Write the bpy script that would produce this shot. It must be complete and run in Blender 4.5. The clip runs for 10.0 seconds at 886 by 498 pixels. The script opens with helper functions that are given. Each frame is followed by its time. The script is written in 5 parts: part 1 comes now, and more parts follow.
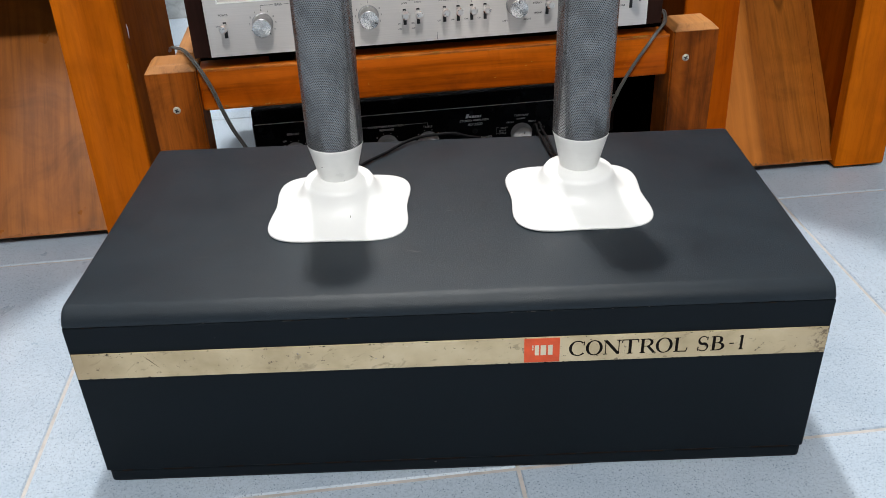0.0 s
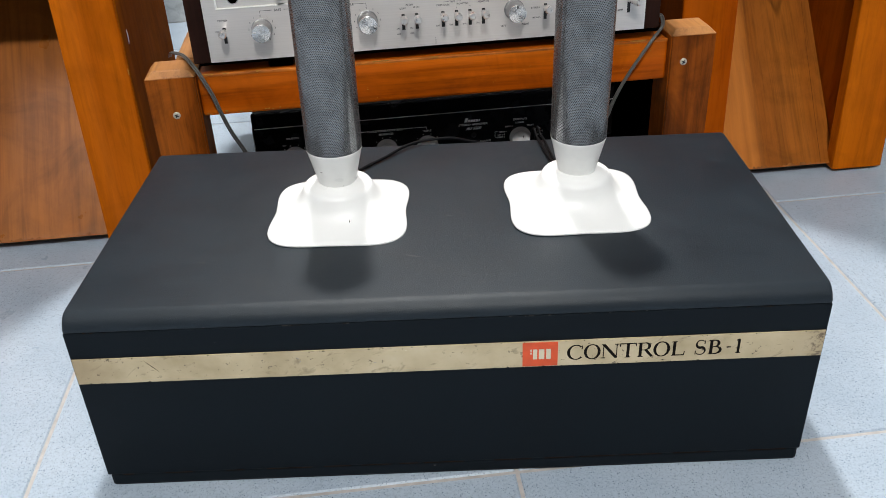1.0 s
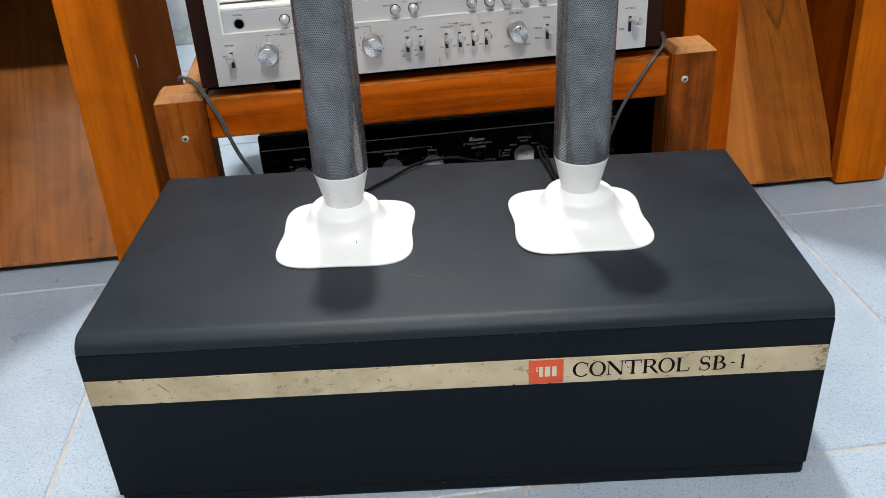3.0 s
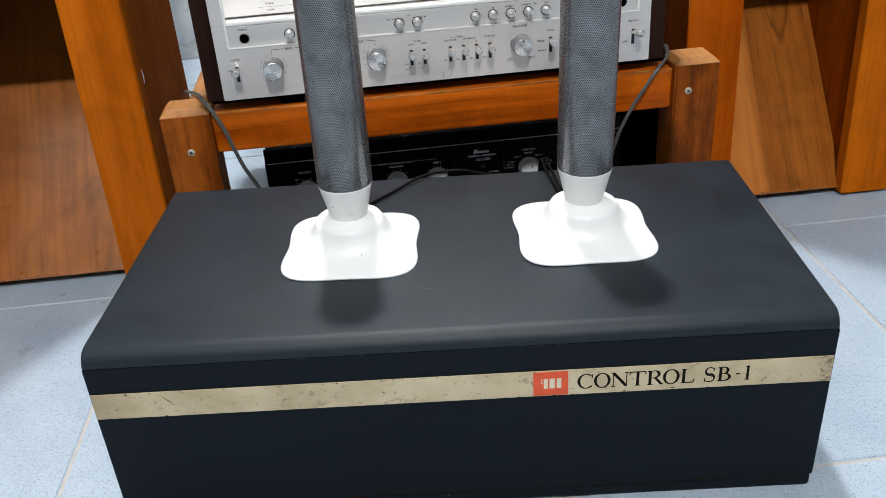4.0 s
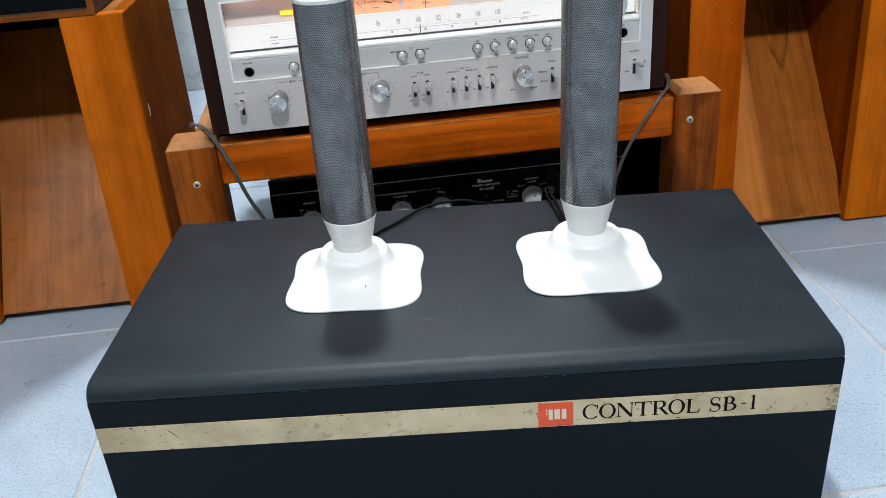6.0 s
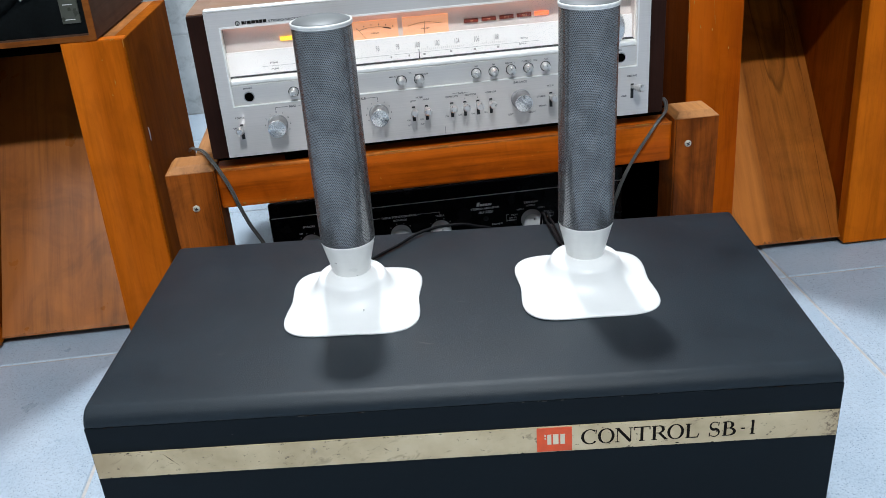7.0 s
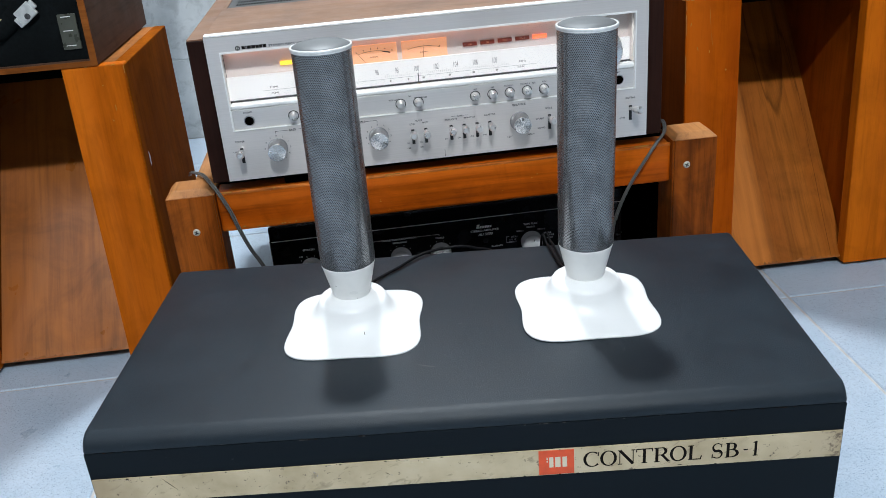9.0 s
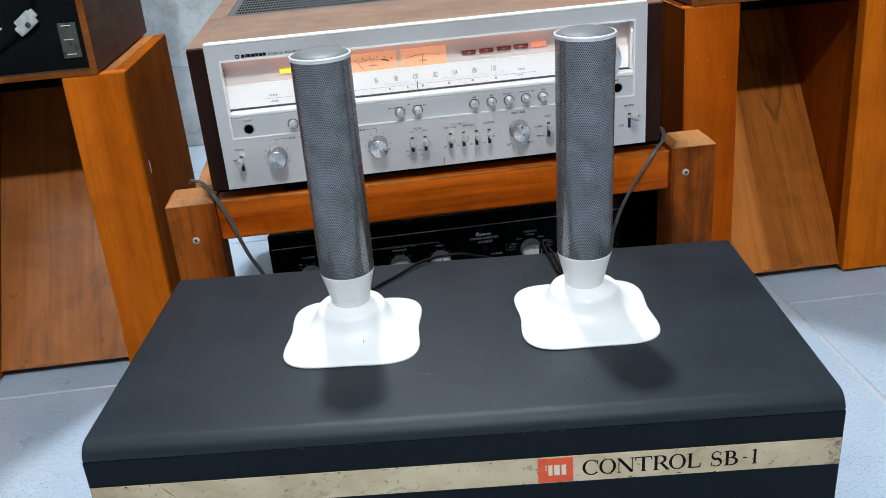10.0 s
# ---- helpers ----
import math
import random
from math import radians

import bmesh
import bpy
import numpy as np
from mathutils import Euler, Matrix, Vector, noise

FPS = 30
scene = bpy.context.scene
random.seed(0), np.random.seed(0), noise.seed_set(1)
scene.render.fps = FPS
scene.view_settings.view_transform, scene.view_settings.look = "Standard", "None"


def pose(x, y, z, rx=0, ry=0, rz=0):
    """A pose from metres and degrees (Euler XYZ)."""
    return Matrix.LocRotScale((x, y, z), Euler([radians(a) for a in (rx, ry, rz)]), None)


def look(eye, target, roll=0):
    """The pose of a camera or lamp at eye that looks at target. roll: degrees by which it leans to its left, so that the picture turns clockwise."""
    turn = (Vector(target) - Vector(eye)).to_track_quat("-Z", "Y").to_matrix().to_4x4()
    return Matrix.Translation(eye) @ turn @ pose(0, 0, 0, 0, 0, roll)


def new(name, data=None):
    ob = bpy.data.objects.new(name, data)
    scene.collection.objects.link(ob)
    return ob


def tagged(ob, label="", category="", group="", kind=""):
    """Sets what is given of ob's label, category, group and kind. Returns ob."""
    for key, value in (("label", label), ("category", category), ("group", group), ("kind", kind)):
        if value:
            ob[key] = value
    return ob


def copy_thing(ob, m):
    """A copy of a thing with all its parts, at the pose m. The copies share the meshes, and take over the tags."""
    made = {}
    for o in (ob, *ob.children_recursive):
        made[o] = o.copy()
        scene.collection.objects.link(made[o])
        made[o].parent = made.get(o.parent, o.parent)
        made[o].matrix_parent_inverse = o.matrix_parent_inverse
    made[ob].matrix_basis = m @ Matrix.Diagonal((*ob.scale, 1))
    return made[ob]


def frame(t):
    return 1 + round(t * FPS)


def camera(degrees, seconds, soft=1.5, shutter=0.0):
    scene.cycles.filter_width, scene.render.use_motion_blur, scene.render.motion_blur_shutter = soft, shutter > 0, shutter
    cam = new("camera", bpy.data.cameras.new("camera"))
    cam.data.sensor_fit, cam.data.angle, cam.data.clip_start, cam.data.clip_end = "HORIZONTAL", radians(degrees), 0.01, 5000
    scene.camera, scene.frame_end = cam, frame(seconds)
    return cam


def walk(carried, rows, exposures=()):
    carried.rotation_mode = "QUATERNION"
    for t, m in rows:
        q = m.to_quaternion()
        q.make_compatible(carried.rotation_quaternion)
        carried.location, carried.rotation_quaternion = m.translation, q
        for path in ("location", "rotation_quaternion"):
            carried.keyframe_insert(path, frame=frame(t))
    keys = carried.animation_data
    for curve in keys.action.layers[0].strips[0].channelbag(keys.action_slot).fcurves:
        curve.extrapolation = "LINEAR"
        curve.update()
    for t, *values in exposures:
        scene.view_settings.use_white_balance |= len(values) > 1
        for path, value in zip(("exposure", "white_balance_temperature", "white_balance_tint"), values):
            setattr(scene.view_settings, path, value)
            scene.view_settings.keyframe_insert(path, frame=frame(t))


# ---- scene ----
# ---- camera ----
cam = camera(53.9, 10.0, soft=0.8)
ROWS = [
    (0, pose(0.2818, -0.5099, 0.5182, 58.762, 2.133, -0.782)),
    (0.5, pose(0.2820, -0.5104, 0.5186, 58.847, 2.098, -0.821)),
    (1, pose(0.2832, -0.5119, 0.5218, 58.886, 2.242, -0.825)),
    (1.5, pose(0.2832, -0.5126, 0.5237, 58.972, 2.345, -0.776)),
    (2, pose(0.2858, -0.5159, 0.5295, 59.169, 2.670, -0.813)),
    (3.5, pose(0.2844, -0.5184, 0.5294, 60.265, 3.248, -0.652)),
    (4, pose(0.2863, -0.5195, 0.5310, 60.652, 3.479, -0.518)),
    (4.5, pose(0.2860, -0.5198, 0.5319, 61.117, 3.686, -0.427)),
    (5, pose(0.2876, -0.5207, 0.5351, 61.300, 3.925, -0.365)),
    (5.5, pose(0.2873, -0.5200, 0.5353, 61.684, 3.997, -0.414)),
    (7, pose(0.2902, -0.5200, 0.5372, 63.838, 4.061, -0.349)),
    (7.5, pose(0.2909, -0.5201, 0.5381, 64.256, 4.198, -0.433)),
    (8, pose(0.2902, -0.5209, 0.5395, 64.517, 4.305, -0.536)),
    (8.5, pose(0.2904, -0.5207, 0.5384, 64.708, 4.423, -0.526)),
    (9, pose(0.2898, -0.5202, 0.5375, 65.279, 4.364, -0.516)),
    (9.5, pose(0.2894, -0.5204, 0.5369, 65.642, 4.383, -0.524)),
    (10, pose(0.2913, -0.5206, 0.5384, 65.740, 4.431, -0.496)),
]
walk(cam, ROWS, exposures=((0.0, 0.14, 6850, 9), (2.0, 0.13, 6850, 9), (3.5, 0.13, 6650, 8), (5.0, 0.12, 6500, 7), (7.0, 0.11, 6160, 6), (10.0, 0.11, 6120, 6)))

# ---- frames of the plan ----
# The black cabinet's front edge is the x axis; the room is turned by a few degrees to it.
ROOM_YAW, RACK_YAW, RECEIVER_YAW, AMP_YAW = 5.5, 6.2, 6.68, 6.6
TOP = 0.1671          # height of the black cabinet's top
WALL = 1.35           # the back wall, along the room's depth
ROOM = pose(0, 0, 0, 0, 0, ROOM_YAW)


def room_point(u, v, z):
    return ROOM @ Vector((u, v, z))


# ---- world and lamps ----
world = bpy.data.worlds.new("room_air")
world.use_nodes = True
scene.world = world
world.node_tree.nodes["Background"].inputs[0].default_value = (0.75, 0.85, 1.0, 1)
world.node_tree.nodes["Background"].inputs[1].default_value = 0.02


def lamp(name, place, target, watts, size, colour):
    data = bpy.data.lights.new(name, "AREA")
    data.shape, data.size, data.energy, data.color = "DISK", size, watts, colour
    ob = new(name, data)
    ob.matrix_world = look(place, target)
    return ob


REAR = room_point(0.247, 1.0, 2.60)
FRONT = room_point(0.3, -1.77, 2.60)
SIDE = room_point(-0.9, -0.9, 2.6)
lamp("rear_bulb_light", REAR, (0.28, 0.30, 0.17), 60, 0.15, (0.97, 0.985, 1.0))
lamp("front_bulb_light", FRONT, (0.28, 0.3, 0.2), 58, 0.12, (0.97, 0.985, 1.0))
lamp("ceiling_light_glow", SIDE, (-0.5, -0.5, 0.0), 4.5, 0.6, (0.95, 0.98, 1.0))


# ---- node helpers ----
def material(name):
    m = bpy.data.materials.new(name)
    m.use_nodes = True
    return m, m.node_tree, m.node_tree.nodes["Principled BSDF"]


def math_node(tree, operation):
    n = tree.nodes.new("ShaderNodeMath")
    n.operation = operation
    return n


def coords(tree, scale=(1, 1, 1), shift=True, turn=None):
    """Object coordinates, scaled, and moved by a chance amount for each object."""
    tc = tree.nodes.new("ShaderNodeTexCoord")
    mp = tree.nodes.new("ShaderNodeMapping")
    mp.inputs["Scale"].default_value = scale
    source = tc.outputs["Object"]
    if turn:
        first = tree.nodes.new("ShaderNodeMapping")
        first.inputs["Rotation"].default_value = turn
        tree.links.new(source, first.inputs["Vector"])
        source = first.outputs["Vector"]
    tree.links.new(source, mp.inputs["Vector"])
    if shift:
        info = tree.nodes.new("ShaderNodeObjectInfo")
        by = math_node(tree, "MULTIPLY")
        by.inputs[1].default_value = 37.0
        tree.links.new(info.outputs["Random"], by.inputs[0])
        tree.links.new(by.outputs[0], mp.inputs["Location"])
    return mp.outputs["Vector"]


def noise_tex(tree, vector, scale, detail=4.0, rough=0.55, distortion=0.0):
    n = tree.nodes.new("ShaderNodeTexNoise")
    n.inputs["Scale"].default_value, n.inputs["Detail"].default_value = scale, detail
    n.inputs["Roughness"].default_value, n.inputs["Distortion"].default_value = rough, distortion
    tree.links.new(vector, n.inputs["Vector"])
    return n.outputs["Fac"]


def noise_colour(tree, vector, scale):
    n = tree.nodes.new("ShaderNodeTexNoise")
    n.inputs["Scale"].default_value, n.inputs["Detail"].default_value = scale, 1.0
    tree.links.new(vector, n.inputs["Vector"])
    return n.outputs["Color"]


def ramp(tree, value, stops):
    n = tree.nodes.new("ShaderNodeValToRGB")
    els = n.color_ramp.elements
    while len(els) < len(stops):
        els.new(0.5)
    for el, (place, colour) in zip(els, stops):
        el.position = place
        el.color = (*colour, 1) if len(colour) == 3 else colour
    tree.links.new(value, n.inputs["Fac"])
    return n.outputs["Color"]


def mix(tree, a, b, factor, mode="MIX"):
    n = tree.nodes.new("ShaderNodeMix")
    n.data_type, n.blend_type = "RGBA", mode
    for socket, value in ((n.inputs[0], factor), (n.inputs[6], a), (n.inputs[7], b)):
        if isinstance(value, (int, float)):
            socket.default_value = value
        elif isinstance(value, tuple):
            socket.default_value = (*value, 1)
        else:
            tree.links.new(value, socket)
    return n.outputs[2]


def bump(tree, bsdf, height, strength, depth):
    n = tree.nodes.new("ShaderNodeBump")
    n.inputs["Strength"].default_value, n.inputs["Distance"].default_value = strength, depth
    tree.links.new(height, n.inputs["Height"])
    tree.links.new(n.outputs["Normal"], bsdf.inputs["Normal"])


def grey(v):
    return (v, v, v)


def plain(name, colour, rough=0.5, metal=0.0, vary=0.12, scale=40.0, relief=0.0, gloss=0.5):
    """A surface of one colour with fine uneven tone and gloss."""
    m, tree, bsdf = material(name)
    vec = coords(tree)
    n = noise_tex(tree, vec, scale)
    big = noise_tex(tree, vec, scale / 9)
    dark = tuple(c * (1 - vary) for c in colour)
    light = tuple(min(1, c * (1 + vary)) for c in colour)
    tone = ramp(tree, n, ((0.3, dark), (0.7, light)))
    tone = mix(tree, tone, ramp(tree, big, ((0.3, grey(1 - vary)), (0.65, grey(1.0)))), 1.0, "MULTIPLY")
    tree.links.new(tone, bsdf.inputs["Base Color"])
    tree.links.new(ramp(tree, n, ((0.25, grey(max(0, rough - 0.06))), (0.75, grey(min(1, rough + 0.06))))), bsdf.inputs["Roughness"])
    bsdf.inputs["Metallic"].default_value = metal
    bsdf.inputs["Specular IOR Level"].default_value = gloss
    if relief:
        bump(tree, bsdf, n, 0.5, relief)
    return m


def wood(name, dark, mid, light, axis=2, fine=1.0, rough=0.42, gloss=0.3, figure=1.0, turn=None, streaks=0.45, blotch=0.25, veins=0.0, pale=0.0):
    """Varnished timber: long wavy grain along one axis, pores, chips and broad changes of tone."""
    m, tree, bsdf = material(name)
    stretch = [1.0, 1.0, 1.0]
    stretch[axis] = 0.05
    vec = coords(tree, tuple(stretch), True, turn)
    broad = noise_tex(tree, vec, 17 * fine * figure, 3, 0.5, 0.6)
    grain = noise_tex(tree, vec, 105 * fine, 6, 0.68, 0.35)
    pores = noise_tex(tree, vec, 380 * fine, 2, 0.6)
    tone = ramp(tree, broad, ((0.28, dark), (0.5, mid), (0.72, light)))
    tone = mix(tree, tone, ramp(tree, grain, ((0.36, grey(0.42)), (0.52, grey(1.0)))), streaks, "MULTIPLY")
    tone = mix(tree, tone, ramp(tree, pores, ((0.36, grey(0.55)), (0.46, grey(1.0)))), streaks * 0.5, "MULTIPLY")
    flat = coords(tree, (1, 1, 1))
    wear = noise_tex(tree, flat, 60, 6, 0.7)
    stains = noise_tex(tree, flat, 13, 6, 0.62, 0.8)
    tone = mix(tree, tone, ramp(tree, stains, ((0.34, grey(1 - blotch)), (0.56, grey(1.0)))), 1.0, "MULTIPLY")
    if veins:
        line = noise_tex(tree, vec, 15 * fine, 4, 0.6, 0.7)
        tone = mix(tree, tone, ramp(tree, line, ((0.484, grey(1)), (0.494, grey(1 - veins)), (0.498, grey(1 - veins)), (0.516, grey(1)))), 1.0, "MULTIPLY")
    if pale:
        band = noise_tex(tree, vec, 12 * fine, 2, 0.5, 0.9)
        tone = mix(tree, tone, tuple(min(1.0, c * 1.5 + 0.02) for c in light), ramp(tree, band, ((0.56, grey(0.0)), (0.66, grey(pale)), (0.74, grey(0.0)))))
    tone = mix(tree, tone, (0.62, 0.40, 0.20), ramp(tree, wear, ((0.74, grey(0)), (0.80, grey(0.35)))))
    tree.links.new(tone, bsdf.inputs["Base Color"])
    tree.links.new(ramp(tree, noise_tex(tree, flat, 25), ((0.3, grey(rough - 0.07)), (0.7, grey(rough + 0.1)))), bsdf.inputs["Roughness"])
    bsdf.inputs["Specular IOR Level"].default_value = gloss
    bump(tree, bsdf, grain, 0.10, 0.0005)
    return m


# ---- materials ----
def flecks(tree, vector, scale, size, share):
    """A mask of small scattered spots, of which a share of the cells has one."""
    n = tree.nodes.new("ShaderNodeTexVoronoi")
    n.inputs["Scale"].default_value = scale
    tree.links.new(vector, n.inputs["Vector"])
    axes = tree.nodes.new("ShaderNodeSeparateXYZ")
    tree.links.new(n.outputs["Color"], axes.inputs[0])
    near = ramp(tree, n.outputs["Distance"], ((size * 0.75, grey(1.0)), (size * 1.25, grey(0.0))))
    chosen = ramp(tree, axes.outputs["X"], ((share - 0.02, grey(1.0)), (share + 0.02, grey(0.0))))
    faint = ramp(tree, axes.outputs["Y"], ((0.0, grey(0.35)), (0.8, grey(1.0))))
    return mix(tree, mix(tree, near, chosen, 1.0, "MULTIPLY"), faint, 1.0, "MULTIPLY")


def floor_tile_material():
    m, tree, bsdf = material("speckled_floor_tile")
    vec = coords(tree)
    cloud = noise_tex(tree, vec, 14, 3)
    tone = ramp(tree, cloud, ((0.3, (0.345, 0.42, 0.51)), (0.7, (0.41, 0.48, 0.565))))
    mottle = noise_tex(tree, vec, 420, 3, 0.6)
    tone = mix(tree, tone, ramp(tree, mottle, ((0.32, grey(0.72)), (0.55, grey(1.0)))), 0.6, "MULTIPLY")
    bent = mix(tree, vec, noise_colour(tree, vec, 900), 0.0016, "ADD")
    for scale, size, share, colour in ((390, 0.22, 0.62, (0.105, 0.14, 0.195)), (560, 0.22, 0.60, (0.15, 0.19, 0.25)), (820, 0.24, 0.5, (0.22, 0.27, 0.34))):
        tone = mix(tree, tone, colour, flecks(tree, bent, scale, size, share))
    tree.links.new(tone, bsdf.inputs["Base Color"])
    tree.links.new(ramp(tree, noise_tex(tree, vec, 30), ((0.3, grey(0.27)), (0.7, grey(0.38)))), bsdf.inputs["Roughness"])
    bump(tree, bsdf, noise_tex(tree, vec, 260, 2), 0.06, 0.0004)
    return m


def wall_tile_material():
    m, tree, bsdf = material("marbled_grey_wall_tile")
    vec = coords(tree)
    cloud = noise_tex(tree, vec, 9, 6, 0.6, 0.4)
    veins = noise_tex(tree, vec, 34, 6, 0.7, 0.5)
    tone = ramp(tree, cloud, ((0.3, (0.42, 0.44, 0.445)), (0.5, (0.53, 0.55, 0.555)), (0.72, (0.64, 0.655, 0.66))))
    tone = mix(tree, tone, ramp(tree, veins, ((0.36, grey(0.70)), (0.52, grey(1.0)))), 0.8, "MULTIPLY")
    tree.links.new(tone, bsdf.inputs["Base Color"])
    bsdf.inputs["Roughness"].default_value = 0.32
    return m


def vinyl_material(name, colour, rough, relief, gloss=0.5):
    m, tree, bsdf = material(name)
    vec = coords(tree, (1, 1, 1), False)
    pebble = noise_tex(tree, vec, 1500, 2, 0.5)
    cloud = noise_tex(tree, vec, 22, 4)
    tone = ramp(tree, cloud, ((0.3, tuple(c * 0.88 for c in colour)), (0.7, tuple(c * 1.12 for c in colour))))
    dust = noise_tex(tree, coords(tree, (1, 2.2, 2.2), False), 75, 7, 0.72)
    tone = mix(tree, tone, (0.20, 0.20, 0.20), ramp(tree, dust, ((0.735, grey(0)), (0.80, grey(0.30)))))
    tree.links.new(tone, bsdf.inputs["Base Color"])
    tree.links.new(ramp(tree, cloud, ((0.3, grey(rough - 0.04)), (0.7, grey(rough + 0.05)))), bsdf.inputs["Roughness"])
    bsdf.inputs["Specular IOR Level"].default_value = gloss
    bump(tree, bsdf, pebble, 0.30, relief)
    return m


def stripe_material():
    m, tree, bsdf = material("worn_cream_stripe")
    vec = coords(tree, (1, 1, 1), False)
    cloud = noise_tex(tree, vec, 28, 4)
    tone = ramp(tree, cloud, ((0.3, (0.42, 0.33, 0.195)), (0.55, (0.56, 0.455, 0.29)), (0.8, (0.64, 0.54, 0.37))))
    spots = noise_tex(tree, vec, 190, 5, 0.72)
    tone = mix(tree, tone, (0.10, 0.075, 0.05), ramp(tree, spots, ((0.33, grey(0.9)), (0.38, grey(0.0)))))
    smear = noise_tex(tree, coords(tree, (0.6, 1, 1.6), False, (0, 0.5, 0)), 60, 5, 0.6, 1.5)
    tone = mix(tree, tone, (0.20, 0.15, 0.09), ramp(tree, smear, ((0.60, grey(0.0)), (0.70, grey(0.6)))))
    # grime gathered at both ends of the band
    tc = tree.nodes.new("ShaderNodeTexCoord")
    axes = tree.nodes.new("ShaderNodeSeparateXYZ")
    tree.links.new(tc.outputs["Object"], axes.inputs[0])
    far = math_node(tree, "ABSOLUTE")
    tree.links.new(axes.outputs["X"], far.inputs[0])
    ends = ramp(tree, far.outputs[0], ((0.235, grey(0.0)), (0.279, grey(1.0))))
    tone = mix(tree, tone, (0.30, 0.21, 0.11), mix(tree, (0, 0, 0), ends, 0.55))
    flakes = ramp(tree, noise_tex(tree, vec, 240, 5, 0.75), ((0.42, grey(1.0)), (0.50, grey(0.0))))
    corner = ramp(tree, axes.outputs["X"], ((0.262, grey(0.0)), (0.278, grey(1.0))))
    tone = mix(tree, tone, (0.06, 0.035, 0.02), mix(tree, flakes, corner, 1.0, "MULTIPLY"))
    tree.links.new(tone, bsdf.inputs["Base Color"])
    bsdf.inputs["Roughness"].default_value = 0.42
    return m


def perforated_material():
    """Round holes in staggered rows, on the unrolled sheet: u counts holes round, v counts rows."""
    m, tree, bsdf = material("perforated_steel")
    uv = tree.nodes.new("ShaderNodeUVMap")
    uv.uv_map = "sheet"

    def cell(offset):
        moved = tree.nodes.new("ShaderNodeVectorMath")
        moved.operation = "ADD"
        moved.inputs[1].default_value = offset
        tree.links.new(uv.outputs[0], moved.inputs[0])
        part_ = tree.nodes.new("ShaderNodeVectorMath")
        part_.operation = "FRACTION"
        tree.links.new(moved.outputs[0], part_.inputs[0])
        centred = tree.nodes.new("ShaderNodeVectorMath")
        centred.operation = "SUBTRACT"
        centred.inputs[1].default_value = (0.5, 0.5, 0.0)
        tree.links.new(part_.outputs[0], centred.inputs[0])
        stretched = tree.nodes.new("ShaderNodeVectorMath")
        stretched.operation = "MULTIPLY"
        stretched.inputs[1].default_value = (1.0, 1.732, 0.0)
        tree.links.new(centred.outputs[0], stretched.inputs[0])
        length = tree.nodes.new("ShaderNodeVectorMath")
        length.operation = "LENGTH"
        tree.links.new(stretched.outputs[0], length.inputs[0])
        return length.outputs["Value"]

    nearest = math_node(tree, "MINIMUM")
    tree.links.new(cell((0.0, 0.0, 0.0)), nearest.inputs[0])
    tree.links.new(cell((0.5, 0.5, 0.0)), nearest.inputs[1])
    hole = ramp(tree, nearest.outputs[0], ((0.24, grey(0.0)), (0.43, grey(1.0))))
    worn = noise_tex(tree, coords(tree), 60, 4)
    steel = ramp(tree, worn, ((0.3, (0.27, 0.278, 0.286)), (0.7, (0.45, 0.457, 0.465))))
    tree.links.new(mix(tree, (0.016, 0.0165, 0.018), steel, hole), bsdf.inputs["Base Color"])
    tree.links.new(mix(tree, (0.9, 0.9, 0.9), (0.12, 0.12, 0.12), hole), bsdf.inputs["Roughness"])
    tree.links.new(hole, bsdf.inputs["Metallic"])
    bump(tree, bsdf, hole, 0.5, 0.0003)
    return m


def brushed(name, colour, rough=0.33, axis=0, metal=0.55):
    m, tree, bsdf = material(name)
    stretch = [1.0, 1.0, 1.0]
    stretch[axis] = 0.01
    vec = coords(tree, tuple(stretch), False)
    lines = noise_tex(tree, vec, 1500, 2)
    cloud = noise_tex(tree, coords(tree), 18, 3)
    tone = ramp(tree, lines, ((0.3, tuple(c * 0.93 for c in colour)), (0.7, colour)))
    tree.links.new(tone, bsdf.inputs["Base Color"])
    tree.links.new(ramp(tree, cloud, ((0.3, grey(rough - 0.04)), (0.7, grey(rough + 0.05)))), bsdf.inputs["Roughness"])
    bsdf.inputs["Metallic"].default_value = metal
    bump(tree, bsdf, lines, 0.05, 0.0002)
    return m


def turned_metal(name, colour):
    """Lathe-turned metal whose highlights fan out from the axis, which runs along y."""
    m, tree, bsdf = material(name)
    bsdf.inputs["Base Color"].default_value = (*colour, 1)
    bsdf.inputs["Metallic"].default_value, bsdf.inputs["Roughness"].default_value = 0.95, 0.25
    bsdf.inputs["Anisotropic"].default_value = 0.9
    bsdf.inputs["Anisotropic Rotation"].default_value = 0.25
    t = tree.nodes.new("ShaderNodeTangent")
    t.direction_type, t.axis = "RADIAL", "Y"
    tree.links.new(t.outputs[0], bsdf.inputs["Tangent"])
    fine = noise_tex(tree, coords(tree), 500, 2)
    bump(tree, bsdf, fine, 0.04, 0.0002)
    return m


def glowing(name, colour, strength, base=None):
    m, tree, bsdf = material(name)
    bsdf.inputs["Base Color"].default_value = (*(base or colour), 1)
    bsdf.inputs["Emission Color"].default_value = (*colour, 1)
    bsdf.inputs["Emission Strength"].default_value = strength
    bsdf.inputs["Roughness"].default_value = 0.4
    return m


def glass_material():
    m, tree, bsdf = material("clear_window_glass")
    bsdf.inputs["Base Color"].default_value = (0.97, 0.98, 0.98, 1)
    bsdf.inputs["Transmission Weight"].default_value = 1.0
    bsdf.inputs["Roughness"].default_value, bsdf.inputs["IOR"].default_value = 0.0, 1.2
    return m


